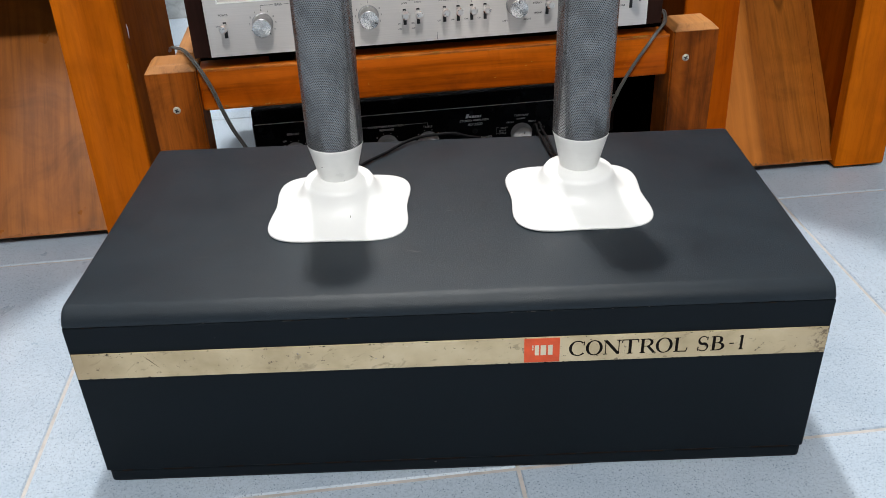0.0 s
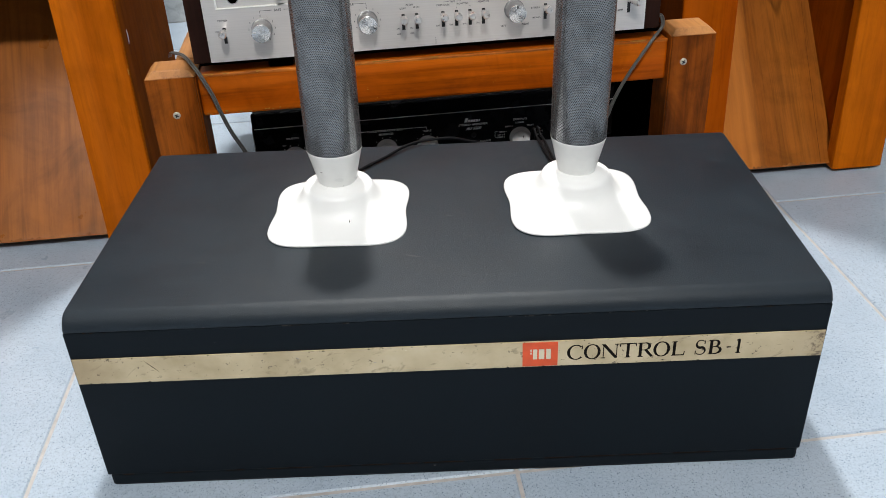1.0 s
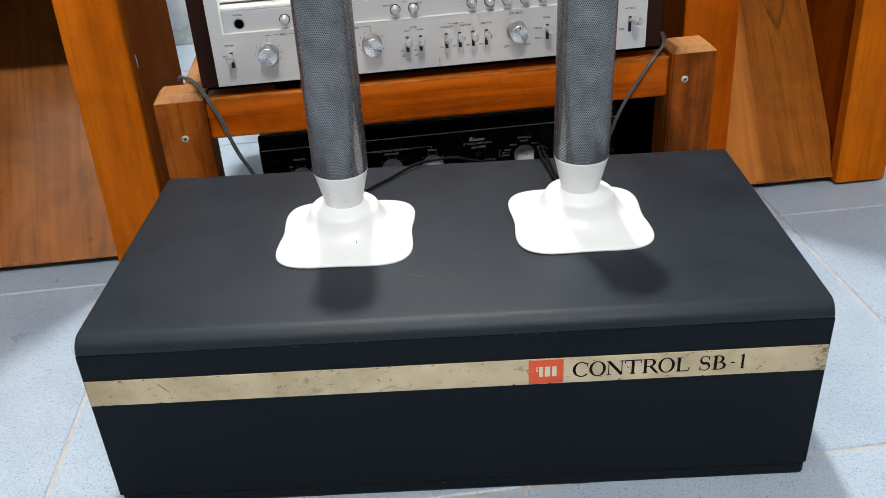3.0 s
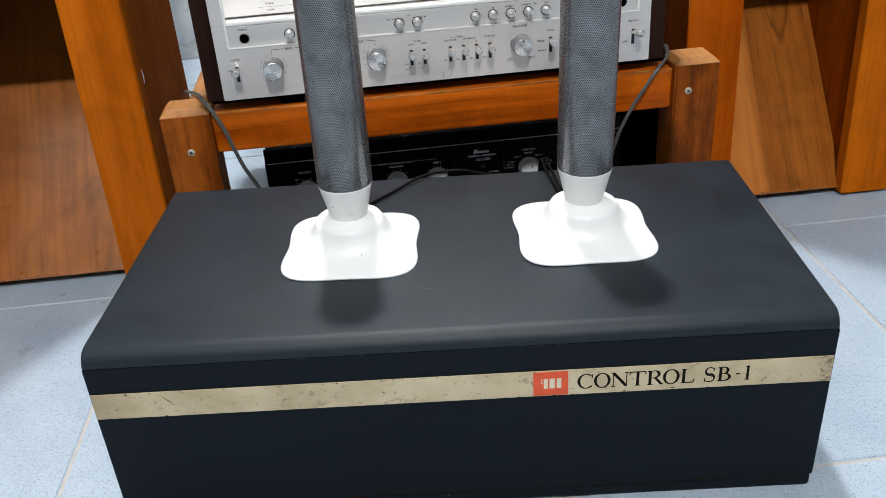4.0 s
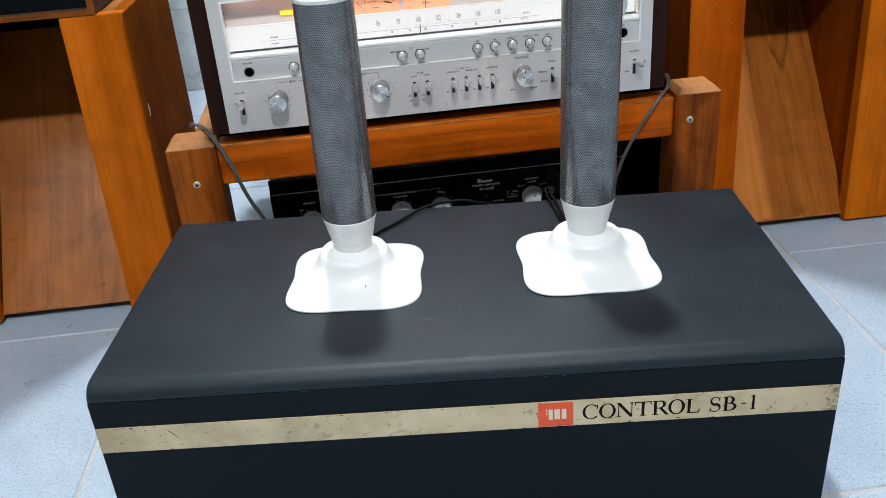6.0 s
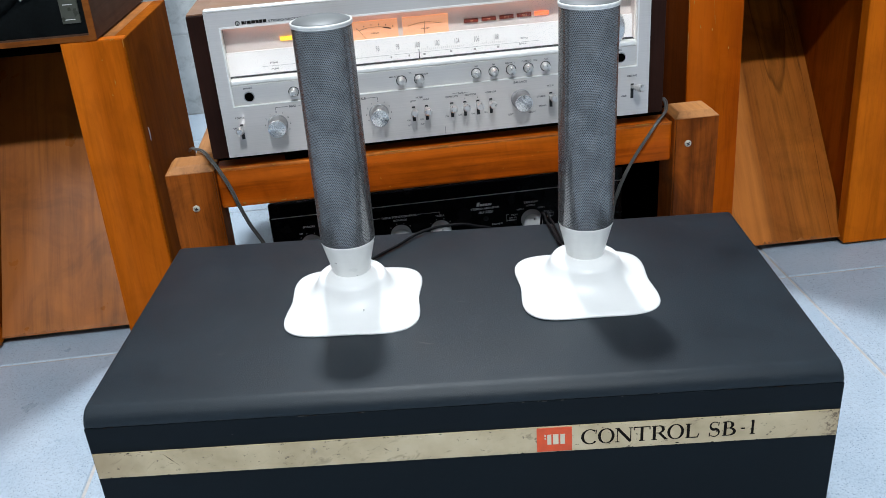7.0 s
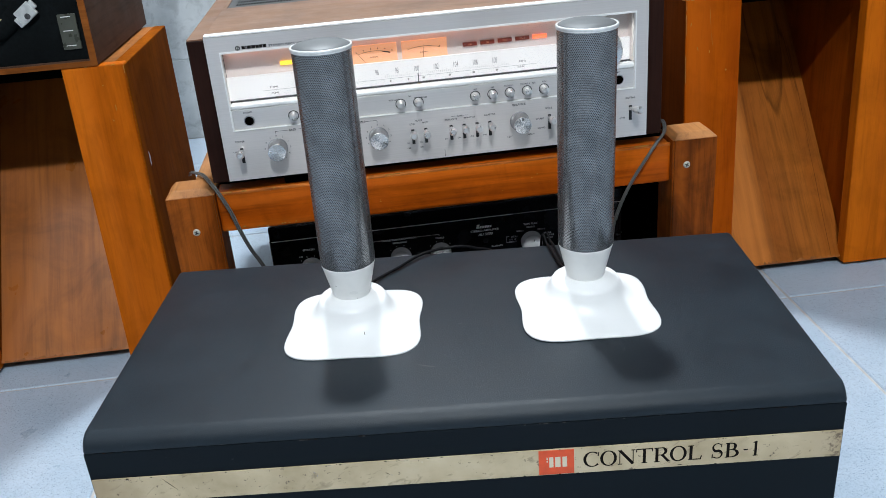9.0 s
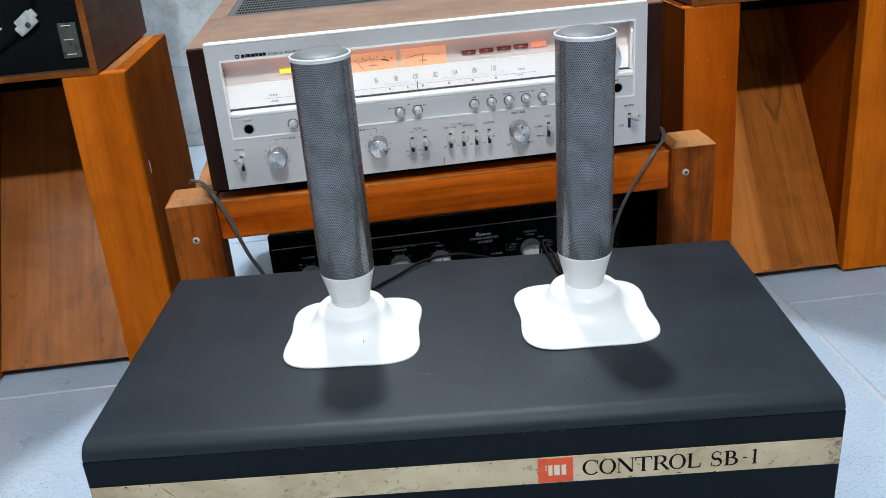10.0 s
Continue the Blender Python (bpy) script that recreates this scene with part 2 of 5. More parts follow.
TILE, WALL_TILE = floor_tile_material(), wall_tile_material()
GROUT = plain("beige_grout", (0.46, 0.43, 0.41), 0.8, vary=0.15, scale=90)
WALL_GROUT = plain("pale_wall_joint", (0.50, 0.51, 0.51), 0.8, vary=0.08, scale=60)
PLASTER = plain("white_wall_paint", (0.35, 0.35, 0.36), 0.7, vary=0.05, scale=20)
CEILING = plain("white_ceiling_paint", (0.50, 0.50, 0.50), 0.8, vary=0.04, scale=15)
VINYL_TOP = vinyl_material("black_textured_vinyl", (0.0036, 0.0098, 0.0165), 0.50, 0.0008, 0.44)
VINYL_FRONT = vinyl_material("black_painted_front", (0.0044, 0.0076, 0.0112), 0.55, 0.0002, 0.12)
STRIPE = stripe_material()
LOGO_ORANGE = plain("orange_red_print", (0.72, 0.085, 0.02), 0.45, vary=0.1, scale=120)
LOGO_CREAM = plain("cream_print", (0.70, 0.62, 0.46), 0.5, vary=0.08)
INK = plain("black_ink", (0.008, 0.006, 0.005), 0.8, vary=0.1, gloss=0.1)
# The dial glass's glare over the print is put into this paler grey.
DIAL_INK = plain("grey_dial_ink", (0.34, 0.31, 0.30), 0.5, vary=0.05)
INK_GREY = plain("dark_grey_ink", (0.05, 0.05, 0.055), 0.5, vary=0.1)
INK_PALE = plain("silver_ink", (0.97, 0.96, 0.92), 0.5, vary=0.1)
WHITE_PLASTIC = plain("glossy_white_plastic", (0.84, 0.845, 0.845), 0.34, vary=0.02, scale=30)
OFF_WHITE = plain("cream_white_plastic", (0.86, 0.86, 0.84), 0.32, vary=0.04, scale=60)
PERFORATED = perforated_material()
CAP_STEEL = brushed("brushed_cap_steel", (0.125, 0.131, 0.136), 0.50, 0, 0.15)
RIM_ALU = plain("pale_aluminium_rim", (0.80, 0.80, 0.79), 0.38, 0.25, vary=0.10, scale=260)
STILE_WOOD = wood("orange_varnished_teak", (0.4104, 0.086, 0.002), (0.5184, 0.118, 0.003), (0.6156, 0.152, 0.005), 2, 0.8, 0.36, 0.05, 0.9, None, 0.36, 0.20, 0.0, 0.12)
STILE_RED = wood("red_orange_varnished_teak", (0.34, 0.056, 0.0006), (0.43, 0.082, 0.0008), (0.5, 0.108, 0.0014), 2, 0.8, 0.36, 0.04, 1.0, None, 0.34, 0.20, 0.0, 0.12)
# Darker copy of the side timber: the right cabinet's shaded side is in the colour.
SIDE_DIM = wood("red_brown_teak_dimmed", (0.085, 0.016, 0.0008), (0.115, 0.022, 0.001), (0.145, 0.030, 0.0015), 2, 1.0, 0.78, 0.02, 1.0, None, 0.3)
INNER_WOOD = wood("orange_brown_teak", (0.225, 0.042, 0.001), (0.29, 0.057, 0.0015), (0.35, 0.075, 0.002), 2, 0.8, 0.45, 0.03, 1.0, None, 0.3)
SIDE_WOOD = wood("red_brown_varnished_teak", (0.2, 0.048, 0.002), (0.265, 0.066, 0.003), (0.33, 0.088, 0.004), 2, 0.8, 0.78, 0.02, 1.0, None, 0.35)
RAMP_WOOD = wood("figured_brown_veneer", (0.26, 0.068, 0.006), (0.355, 0.105, 0.011), (0.435, 0.138, 0.017), 2, 1.15, 0.40, 0.12, 0.8, (0.67, 0.0, 0), 0.50, 0.28, 0.50, 0.50)
RAMP_DULL = wood("dull_brown_veneer", (0.28, 0.082, 0.013), (0.37, 0.115, 0.02), (0.45, 0.152, 0.028), 2, 0.5, 0.34, 0.34, 0.8, (0.67, 0.0, 0), 0.42, 0.32, 0.25, 0.60)
STRIP_WOOD = wood("rubbed_edge_timber", (0.2, 0.06, 0.01), (0.33, 0.112, 0.022), (0.45, 0.18, 0.048), 1, 1.4, 0.5, 0.2, 1.3, None, 0.6, 0.5)
BEAM_WOOD = wood("honey_brown_beam_timber", (0.36, 0.06, 0.001), (0.55, 0.105, 0.002), (0.68, 0.155, 0.004), 0, 0.8, 0.36, 0.12, 1.6, None, 0.55, 0.40, 0.0, 0.30)
BEAM_EDGE = wood("rubbed_honey_timber", (0.432, 0.085, 0.004), (0.6264, 0.15, 0.012), (0.756, 0.23, 0.035), 0, 1.6, 0.36, 0.25, 2.0, None, 0.9, 0.7)
POST_WOOD = wood("dark_striped_post_timber", (0.095, 0.019, 0.001), (0.255, 0.058, 0.004), (0.37, 0.096, 0.01), 2, 0.9, 0.46, 0.10, 1.6, None, 0.75, 0.55)
END_WOOD = wood("sawn_end_grain", (0.25, 0.094, 0.024), (0.35, 0.145, 0.042), (0.43, 0.195, 0.066), 1, 1.4, 0.5, 0.3, 1.0, None, 0.45, 0.4)
WALNUT = wood("walnut_veneer", (0.185, 0.092, 0.048), (0.24, 0.128, 0.072), (0.29, 0.16, 0.096), 0, 1.3, 0.42, 0.4, 1.0, None, 0.3)
# Walnut with the shade of the receiver's upright end panels put into its colour.
WALNUT_SHADED = wood("shaded_walnut_veneer", (0.014, 0.0048, 0.003), (0.021, 0.0076, 0.005), (0.030, 0.011, 0.007), 2, 1.3, 0.5, 0.08)
WALNUT_MID = wood("aged_walnut_veneer", (0.062, 0.033, 0.021), (0.086, 0.047, 0.031), (0.114, 0.066, 0.045), 1, 1.2, 0.62, 0.05)
WALNUT_EDGE = wood("walnut_edging", (0.13, 0.036, 0.006), (0.20, 0.058, 0.010), (0.26, 0.082, 0.016), 0, 1.4, 0.55, 0.05)
FELT = plain("black_felt", (0.0045, 0.006, 0.0065), 0.95, vary=0.5, scale=260, relief=0.001, gloss=0.1)
# Shade of recesses and gaps, put into one near-black colour; also used for holes.
SHADE_WOOD = plain("matt_black_shade", (0.0013, 0.0011, 0.0009), 1.0, gloss=0.0, vary=0.25, scale=30)
ALU = brushed("brushed_aluminium_face", (0.74, 0.695, 0.67), 0.34)
ALU_BAND = brushed("brushed_aluminium_band", (0.69, 0.66, 0.64), 0.33)
CHROME = plain("polished_aluminium", (0.92, 0.91, 0.89), 0.42, 0.25, vary=0.03, scale=60)
KNOB_SIDE = plain("knurled_aluminium_side", (0.36, 0.36, 0.37), 0.42, 0.85, vary=0.08, scale=300)
LEVER_ALU = plain("satin_aluminium_lever", (0.78, 0.77, 0.76), 0.30, 0.85, vary=0.1, scale=300)
KNOB_ALU = turned_metal("turned_aluminium", (0.80, 0.79, 0.78))
BLACK = plain("black_plastic", (0.008, 0.008, 0.009), 0.4, vary=0.2)
BLACK_FACE = plain("black_glossy_face", (0.006, 0.006, 0.007), 0.25, vary=0.2, gloss=0.3)
METAL_BLACK = plain("black_painted_steel", (0.024, 0.024, 0.025), 0.5, vary=0.2, scale=120)
VENT_GREY = plain("grey_painted_vent_steel", (0.050, 0.053, 0.055), 0.5, vary=0.1, scale=120)
DIAL_PANEL = plain("pinkish_silver_panel", (0.78, 0.68, 0.63), 0.4, 0.1, vary=0.03)
DIAL_WHITE = glowing("lit_white_dial", (1.0, 0.90, 0.86), 0.17, (0.72, 0.69, 0.67))
METER_GLOW = glowing("lit_orange_meter", (1.0, 0.40, 0.17), 0.50, (0.6, 0.32, 0.2))
STRIP_GLOW = glowing("warm_dial_lamp", (1.0, 0.42, 0.20), 3.2)
LED_YELLOW = glowing("lit_yellow_lamp", (1.0, 0.52, 0.03), 1.3)
LED_RED = glowing("lit_red_lamp", (1.0, 0.16, 0.06), 1.15)
LED_DIM = plain("unlit_red_lamp", (0.22, 0.035, 0.018), 0.3, vary=0.1)
LED_TEXT = plain("pale_orange_print", (0.75, 0.35, 0.20), 0.5)
KNOB_PALE = plain("pale_spun_aluminium", (0.84, 0.84, 0.83), 0.2, 0.1, vary=0.04, scale=120)
KNOB_DOME = plain("polished_knob_end", (0.88, 0.88, 0.87), 0.22, 0.35, vary=0.04, scale=120)
GLASS = glass_material()
SCREW_STEEL = plain("plated_screw_steel", (0.60, 0.56, 0.46), 0.4, 0.3, vary=0.2, scale=400)
BARE = plain("bare_chipped_timber", (0.42, 0.19, 0.045), 0.8, vary=0.25, scale=300, gloss=0.05)
CORD_GREY = plain("grey_flex", (0.085, 0.082, 0.078), 0.42, vary=0.1, scale=200)
CORD_BLACK = plain("black_rubber_flex", (0.004, 0.004, 0.005), 0.5, vary=0.1, scale=200, gloss=0.1)
CLAMP = plain("zinc_plated_clamp", (0.56, 0.57, 0.55), 0.4, 0.5, vary=0.15, scale=180)
BADGE = plain("smoky_badge_plate", (0.058, 0.060, 0.046), 0.3, vary=0.15, scale=90)
SEAM_RUST = plain("rust_brown_wear", (0.022, 0.013, 0.009), 0.8, vary=0.5, scale=500, gloss=0.1)
SEAM_WEAR = plain("worn_dark_edge", (0.035, 0.032, 0.030), 0.7, vary=0.3, scale=400)
BRASS = plain("pale_yellow_block", (0.52, 0.42, 0.22), 0.5, vary=0.1)
SCUFF = plain("chalky_scuff", (0.085, 0.085, 0.085), 0.8, vary=0.3, scale=500)
BULB = glowing("lit_bulb", (1.0, 0.98, 0.95), 6.0)


# ---- mesh helpers ----
def thing(name, label, category, yaw=0.0, origin=(0, 0, 0), group="", kind=""):
    """An Empty at a thing's base; its parts are given in the turned plan's coordinates."""
    ob = new(name)
    ob.empty_display_size = 0.05
    ob.matrix_basis = pose(0, 0, 0, 0, 0, yaw) @ Matrix.Translation(origin)
    ob["base"] = origin
    return tagged(ob, label, category, group, kind)


def part(name, bm, mat, parent, label="", smooth=False):
    """Links a bmesh as one mesh under a thing or a part."""
    top = parent
    while top.parent:
        top = top.parent
    base = Vector(top["base"]) if "base" in top else Vector()
    bmesh.ops.translate(bm, verts=bm.verts, vec=-base)
    bmesh.ops.recalc_face_normals(bm, faces=bm.faces)
    me = bpy.data.meshes.new(name)
    bm.to_mesh(me)
    bm.free()
    if smooth:
        me.polygons.foreach_set("use_smooth", [True] * len(me.polygons))
    me.materials.append(mat)
    ob = new(name, me)
    ob.parent = parent
    return tagged(ob, label)


def setting(name, bm, mat, label, yaw=ROOM_YAW):
    bmesh.ops.recalc_face_normals(bm, faces=bm.faces)
    me = bpy.data.meshes.new(name)
    bm.to_mesh(me)
    bm.free()
    me.materials.append(mat)
    ob = new(name, me)
    ob.matrix_basis = pose(0, 0, 0, 0, 0, yaw)
    ob["base"] = (0, 0, 0)
    return tagged(ob, label, name.split("_")[0], kind="structure")


def block(x0, x1, y0, y1, z0, z1, edge=0.0, bm=None, segments=2):
    """A block with rounded edges, added to bm if one is given."""
    b = bmesh.new()
    bmesh.ops.create_cube(b, size=1.0)
    for v in b.verts:
        v.co = Vector(((x0 + x1) / 2 + v.co.x * (x1 - x0), (y0 + y1) / 2 + v.co.y * (y1 - y0), (z0 + z1) / 2 + v.co.z * (z1 - z0)))
    if edge:
        bmesh.ops.bevel(b, geom=b.edges[:], offset=edge, segments=segments, affect="EDGES", profile=0.5)
    return join(bm, b)


def join(bm, b):
    if bm is None:
        return b
    me = bpy.data.meshes.new("joined")
    b.to_mesh(me)
    b.free()
    bm.from_mesh(me)
    bpy.data.meshes.remove(me)
    return bm


def lathe(profile, m=None, steps=32, bm=None):
    """A turned shape from (radius, height) pairs about z, then moved by m."""
    b = bmesh.new()
    rings = []
    for r, z in profile:
        if r < 1e-6:
            rings.append([b.verts.new((0, 0, z))])
        else:
            rings.append([b.verts.new((r * math.cos(2 * math.pi * i / steps), r * math.sin(2 * math.pi * i / steps), z)) for i in range(steps)])
    for a, c in zip(rings, rings[1:]):
        for i in range(steps):
            j = (i + 1) % steps
            if len(a) == 1 and len(c) == 1:
                continue
            if len(a) == 1:
                b.faces.new((a[0], c[i], c[j]))
            elif len(c) == 1:
                b.faces.new((a[i], a[j], c[0]))
            else:
                b.faces.new((a[i], a[j], c[j], c[i]))
    if m is not None:
        bmesh.ops.transform(b, matrix=m, verts=b.verts)
    return join(bm, b)


def facing(u, v, z):
    """A pose whose z axis points out of a face, towards the front."""
    return pose(u, v, z, 90, 0, 0)


def ring_frame(u0, u1, z0, z1, a0, a1, c0, c1, front, back):
    """A flat frame standing on its edge: outer u0..u1, z0..z1, opening a0..a1, c0..c1."""
    b = bmesh.new()
    outer = ((u0, z0), (u1, z0), (u1, z1), (u0, z1))
    inner = ((a0, c0), (a1, c0), (a1, c1), (a0, c1))
    rows = [[b.verts.new((x, y, z)) for x, z in loop] for loop, y in ((outer, front), (inner, front), (inner, back), (outer, back))]
    for k in range(4):
        p, q = rows[k], rows[(k + 1) % 4]
        for i in range(4):
            j = (i + 1) % 4
            b.faces.new((p[i], p[j], q[j], q[i]))
    return b


def tube(points, radius, bm=None, steps=8):
    """A round flex along a smooth line through the points."""
    pts = [Vector(p) for p in points]
    line = []
    for i in range(len(pts) - 1):
        p0, p1, p2, p3 = pts[max(i - 1, 0)], pts[i], pts[i + 1], pts[min(i + 2, len(pts) - 1)]
        for k in range(8):
            t = k / 8
            line.append(0.5 * ((2 * p1) + (p2 - p0) * t + (2 * p0 - 5 * p1 + 4 * p2 - p3) * t * t + (3 * p1 - p0 - 3 * p2 + p3) * t ** 3))
    line.append(pts[-1])
    b = bmesh.new()
    rings, side = [], None
    for i, p in enumerate(line):
        d = (line[min(i + 1, len(line) - 1)] - line[max(i - 1, 0)]).normalized()
        side = d.orthogonal().normalized() if side is None else (side - d * side.dot(d)).normalized()
        up = d.cross(side)
        rings.append([b.verts.new(p + radius * (side * math.cos(2 * math.pi * k / steps) + up * math.sin(2 * math.pi * k / steps))) for k in range(steps)])
    for a, c in zip(rings, rings[1:]):
        for k in range(steps):
            b.faces.new((a[k], a[(k + 1) % steps], c[(k + 1) % steps], c[k]))
    b.faces.new(rings[0])
    b.faces.new(rings[-1])
    return join(bm, b)


def word_mesh(body, height, width=None, align="CENTER", lean=0.0, bold=0.022, rounds=3):
    """Words in the built-in font, lying flat, fitted to a width if one is given."""
    data = bpy.data.curves.new("words", "FONT")
    data.body, data.align_x, data.size, data.resolution_u = body, align, height / 0.7, rounds
    data.shear, data.offset, data.extrude = lean, height * bold, 0.0
    ob = bpy.data.objects.new("words", data)
    me = bpy.data.meshes.new_from_object(ob)
    bm = bmesh.new()
    bm.from_mesh(me)
    bpy.data.objects.remove(ob)
    bpy.data.curves.remove(data)
    bpy.data.meshes.remove(me)
    if width:
        xs = [w.co.x for w in bm.verts]
        k, mid = width / (max(xs) - min(xs)), (max(xs) + min(xs)) / 2
        for w in bm.verts:
            w.co.x = (w.co.x - (mid if align == "CENTER" else min(xs))) * k
    return bm


def letters(body, u, z, height, v, parent, mat, width=None, align="CENTER", name="lettering", lean=0.0, label=""):
    """Words standing on a face at depth v."""
    bm = word_mesh(body, height, width, align, lean)
    bmesh.ops.transform(bm, matrix=pose(u, v, z, 90, 0, 0), verts=bm.verts)
    return part(name, bm, mat, parent, label)


def bar(u0, u1, z0, z1, v, bm=None, thick=0.0006):
    return block(u0, u1, v - thick, v, z0, z1, 0, bm)


# ---- room ----
U0, U1, V0, HIGH = -1.75, 2.25, -3.25, 2.75
PITCH, GRID_U, GRID_V = 0.3976, -0.0688, -0.0319
floor = setting("floor", block(U0, U1, V0, WALL, -0.06, -0.0015), GROUT, "pale blue speckled floor tiles with beige joints")
wall_back = setting("wall_back", block(U0 - 0.12, U1 + 0.12, WALL + 0.0008, WALL + 0.13, -0.06, HIGH), WALL_GROUT, "marbled grey tiled wall behind the stand")
setting("wall_left", block(U0 - 0.12, U0, V0 - 0.12, WALL + 0.008, -0.06, HIGH), PLASTER, "plain white painted wall")
setting("wall_right", block(U1, U1 + 0.12, V0 - 0.12, WALL + 0.008, -0.06, HIGH), PLASTER, "plain white painted wall")
setting("wall_front", block(U0, U1, V0 - 0.12, V0, -0.06, HIGH), PLASTER, "plain white painted wall")
setting("ceiling", block(U0 - 0.12, U1 + 0.12, V0 - 0.12, WALL + 0.13, HIGH, HIGH + 0.08), CEILING, "plain white painted ceiling")


def bulb_lamp(place, label):
    """A bare bulb in a holder on a short stem from the ceiling."""
    x, y, z = place
    ob = new("bulb_lamp")
    ob.matrix_basis = Matrix.Translation((x, y, z + 0.02))
    ob["base"] = (0, 0, 0)
    tagged(ob, label, "lamp", "bulb lamps")
    part("bulb", lathe(((0.0, 0.005), (0.02, 0.008), (0.032, 0.03), (0.032, 0.05), (0.018, 0.085), (0.0, 0.085)), None, 24), BULB, ob, "lit white bulb", True)
    part("holder", lathe(((0.0, 0.085), (0.02, 0.085), (0.022, 0.13), (0.0, 0.13)), None, 24), WHITE_PLASTIC, ob)
    part("stem", lathe(((0.0, 0.13), (0.008, 0.13), (0.008, HIGH - z - 0.02), (0.0, HIGH - z - 0.02)), None, 12), WHITE_PLASTIC, ob)


bulb_lamp(REAR, "bare white bulb hanging near the back wall")
bulb_lamp(FRONT, "bare white bulb hanging from the ceiling")
panel = new("ceiling_light")
panel.matrix_basis = Matrix.Translation((SIDE.x, SIDE.y, SIDE.z))
panel["base"] = (0, 0, 0)
tagged(panel, "round white ceiling light that is switched on", "ceiling light")
part("housing", lathe(((0.0, HIGH - SIDE.z), (0.34, HIGH - SIDE.z), (0.34, 0.06), (0.0, 0.06)), None, 40), WHITE_PLASTIC, panel)
part("diffuser", lathe(((0.0, 0.02), (0.31, 0.025), (0.33, 0.058), (0.0, 0.058)), None, 40), BULB, panel)


# ---- the black bass cabinet ----
BW, BD, SEAM, BASE = 0.557, 0.2797, 0.1538, 0.0132
sub = thing("bass_speaker", "long black vinyl bass speaker with worn cream stripe, on floor", "speaker", 0, (0.2785, 0.14, 0))
part("body", block(0.0, BW, 0.0, BD - 0.001, BASE, SEAM + 0.0002, 0.0010), VINYL_FRONT, sub, "flat black painted front and sides")
part("plinth", block(0.0012, BW - 0.0005, 0.0008, BD - 0.01, 0.0, BASE + 0.0004, 0.003), VINYL_FRONT, sub)


def lid_mesh():
    """The lid with its wide rounded front edge and small other rounds."""
    b = bmesh.new()
    profile = [(0.0012, SEAM + 0.0003)]
    for k in range(23):
        t = math.radians(180 - 90 * k / 22)
        profile.append((0.0132 + 0.0128 * math.cos(t), TOP - 0.0126 + 0.0126 * math.sin(t)))
    profile += [(BD - 0.004, TOP), (BD - 0.001, TOP - 0.001), (BD, TOP - 0.004), (BD, SEAM + 0.0005)]
    sides = []
    for x, inset in ((0.0, 0.0016), (0.0012, 0.0004), (0.003, 0.0), (BW - 0.003, 0.0), (BW - 0.0012, 0.0004), (BW, 0.0016)):
        sides.append([b.verts.new((x, y + (inset if y < 0.1 else -inset), z - (inset if z > SEAM + 0.004 else 0))) for y, z in profile])
    for p, q in zip(sides, sides[1:]):
        n = len(p)
        for i in range(n):
            j = (i + 1) % n
            b.faces.new((p[i], p[j], q[j], q[i]))
    b.faces.new(sides[0])
    b.faces.new(sides[-1])
    return b


lid = part("lid", lid_mesh(), VINYL_TOP, sub, "dark grey textured vinyl top with a rounded front edge")
lid.data.polygons.foreach_set("use_smooth", [len(f.vertices) == 4 for f in lid.data.polygons])
S0, S1 = 0.1081, 0.1312
stripe = part("stripe", block(0.0012, BW - 0.0012, -0.0012, 0.0, S0, S1, 0.0003), STRIPE, sub, "cream stripe with scratches and dark stains")
badge = part("badge", block(0.3337, 0.3597, -0.0018, -0.0012, S0 + 0.0011, S1 - 0.0006), LOGO_ORANGE, stripe, "orange-red printed badge with cream shapes")
for a, c, z0, z1 in ((0.3394, 0.3404, 0.1229, 0.1247), (0.3394, 0.3404, 0.1204, 0.1219), (0.3414, 0.3444, 0.1157, 0.1247), (0.3457, 0.3497, 0.1157, 0.1247), (0.3511, 0.3545, 0.1157, 0.1247)):
    part("mark", bar(a, c, z0, z1, -0.0018, None, 0.0003), LOGO_CREAM, stripe, "plain cream shape printed on the badge")


# Printed capitals: strokes with thick and thin parts, in a box as wide as the letter and one high.
CAP0, CAP = 0.1136, 0.0131
THICK, THIN = 0.0022, 0.0008


def stroke(bm, points, widths, depth):
    """A flat ribbon of changing width through the points, given in metres across and up."""
    rows = []
    for i, (x, z) in enumerate(points):
        x0, z0 = points[max(i - 1, 0)]
        x1, z1 = points[min(i + 1, len(points) - 1)]
        n = math.hypot(x1 - x0, z1 - z0) or 1.0
        dx, dz, w = -(z1 - z0) / n, (x1 - x0) / n, widths[i] / 2
        rows.append((bm.verts.new((x + dx * w, depth, z + dz * w)), bm.verts.new((x - dx * w, depth, z - dz * w))))
    for (p, q), (r, t) in zip(rows, rows[1:]):
        bm.faces.new((p, q, t, r))


def bowl(cx, cz, rx, rz, start, end, thick, steps=28):
    """Points and widths of an arc, thickest where it stands upright."""
    points, widths = [], []
    for k in range(steps + 1):
        t = math.radians(start + (end - start) * k / steps)
        points.append((cx + rx * math.cos(t), cz + rz * math.sin(t)))
        widths.append(THIN + (thick - THIN) * abs(math.cos(t)) ** 1.6)
    return points, widths


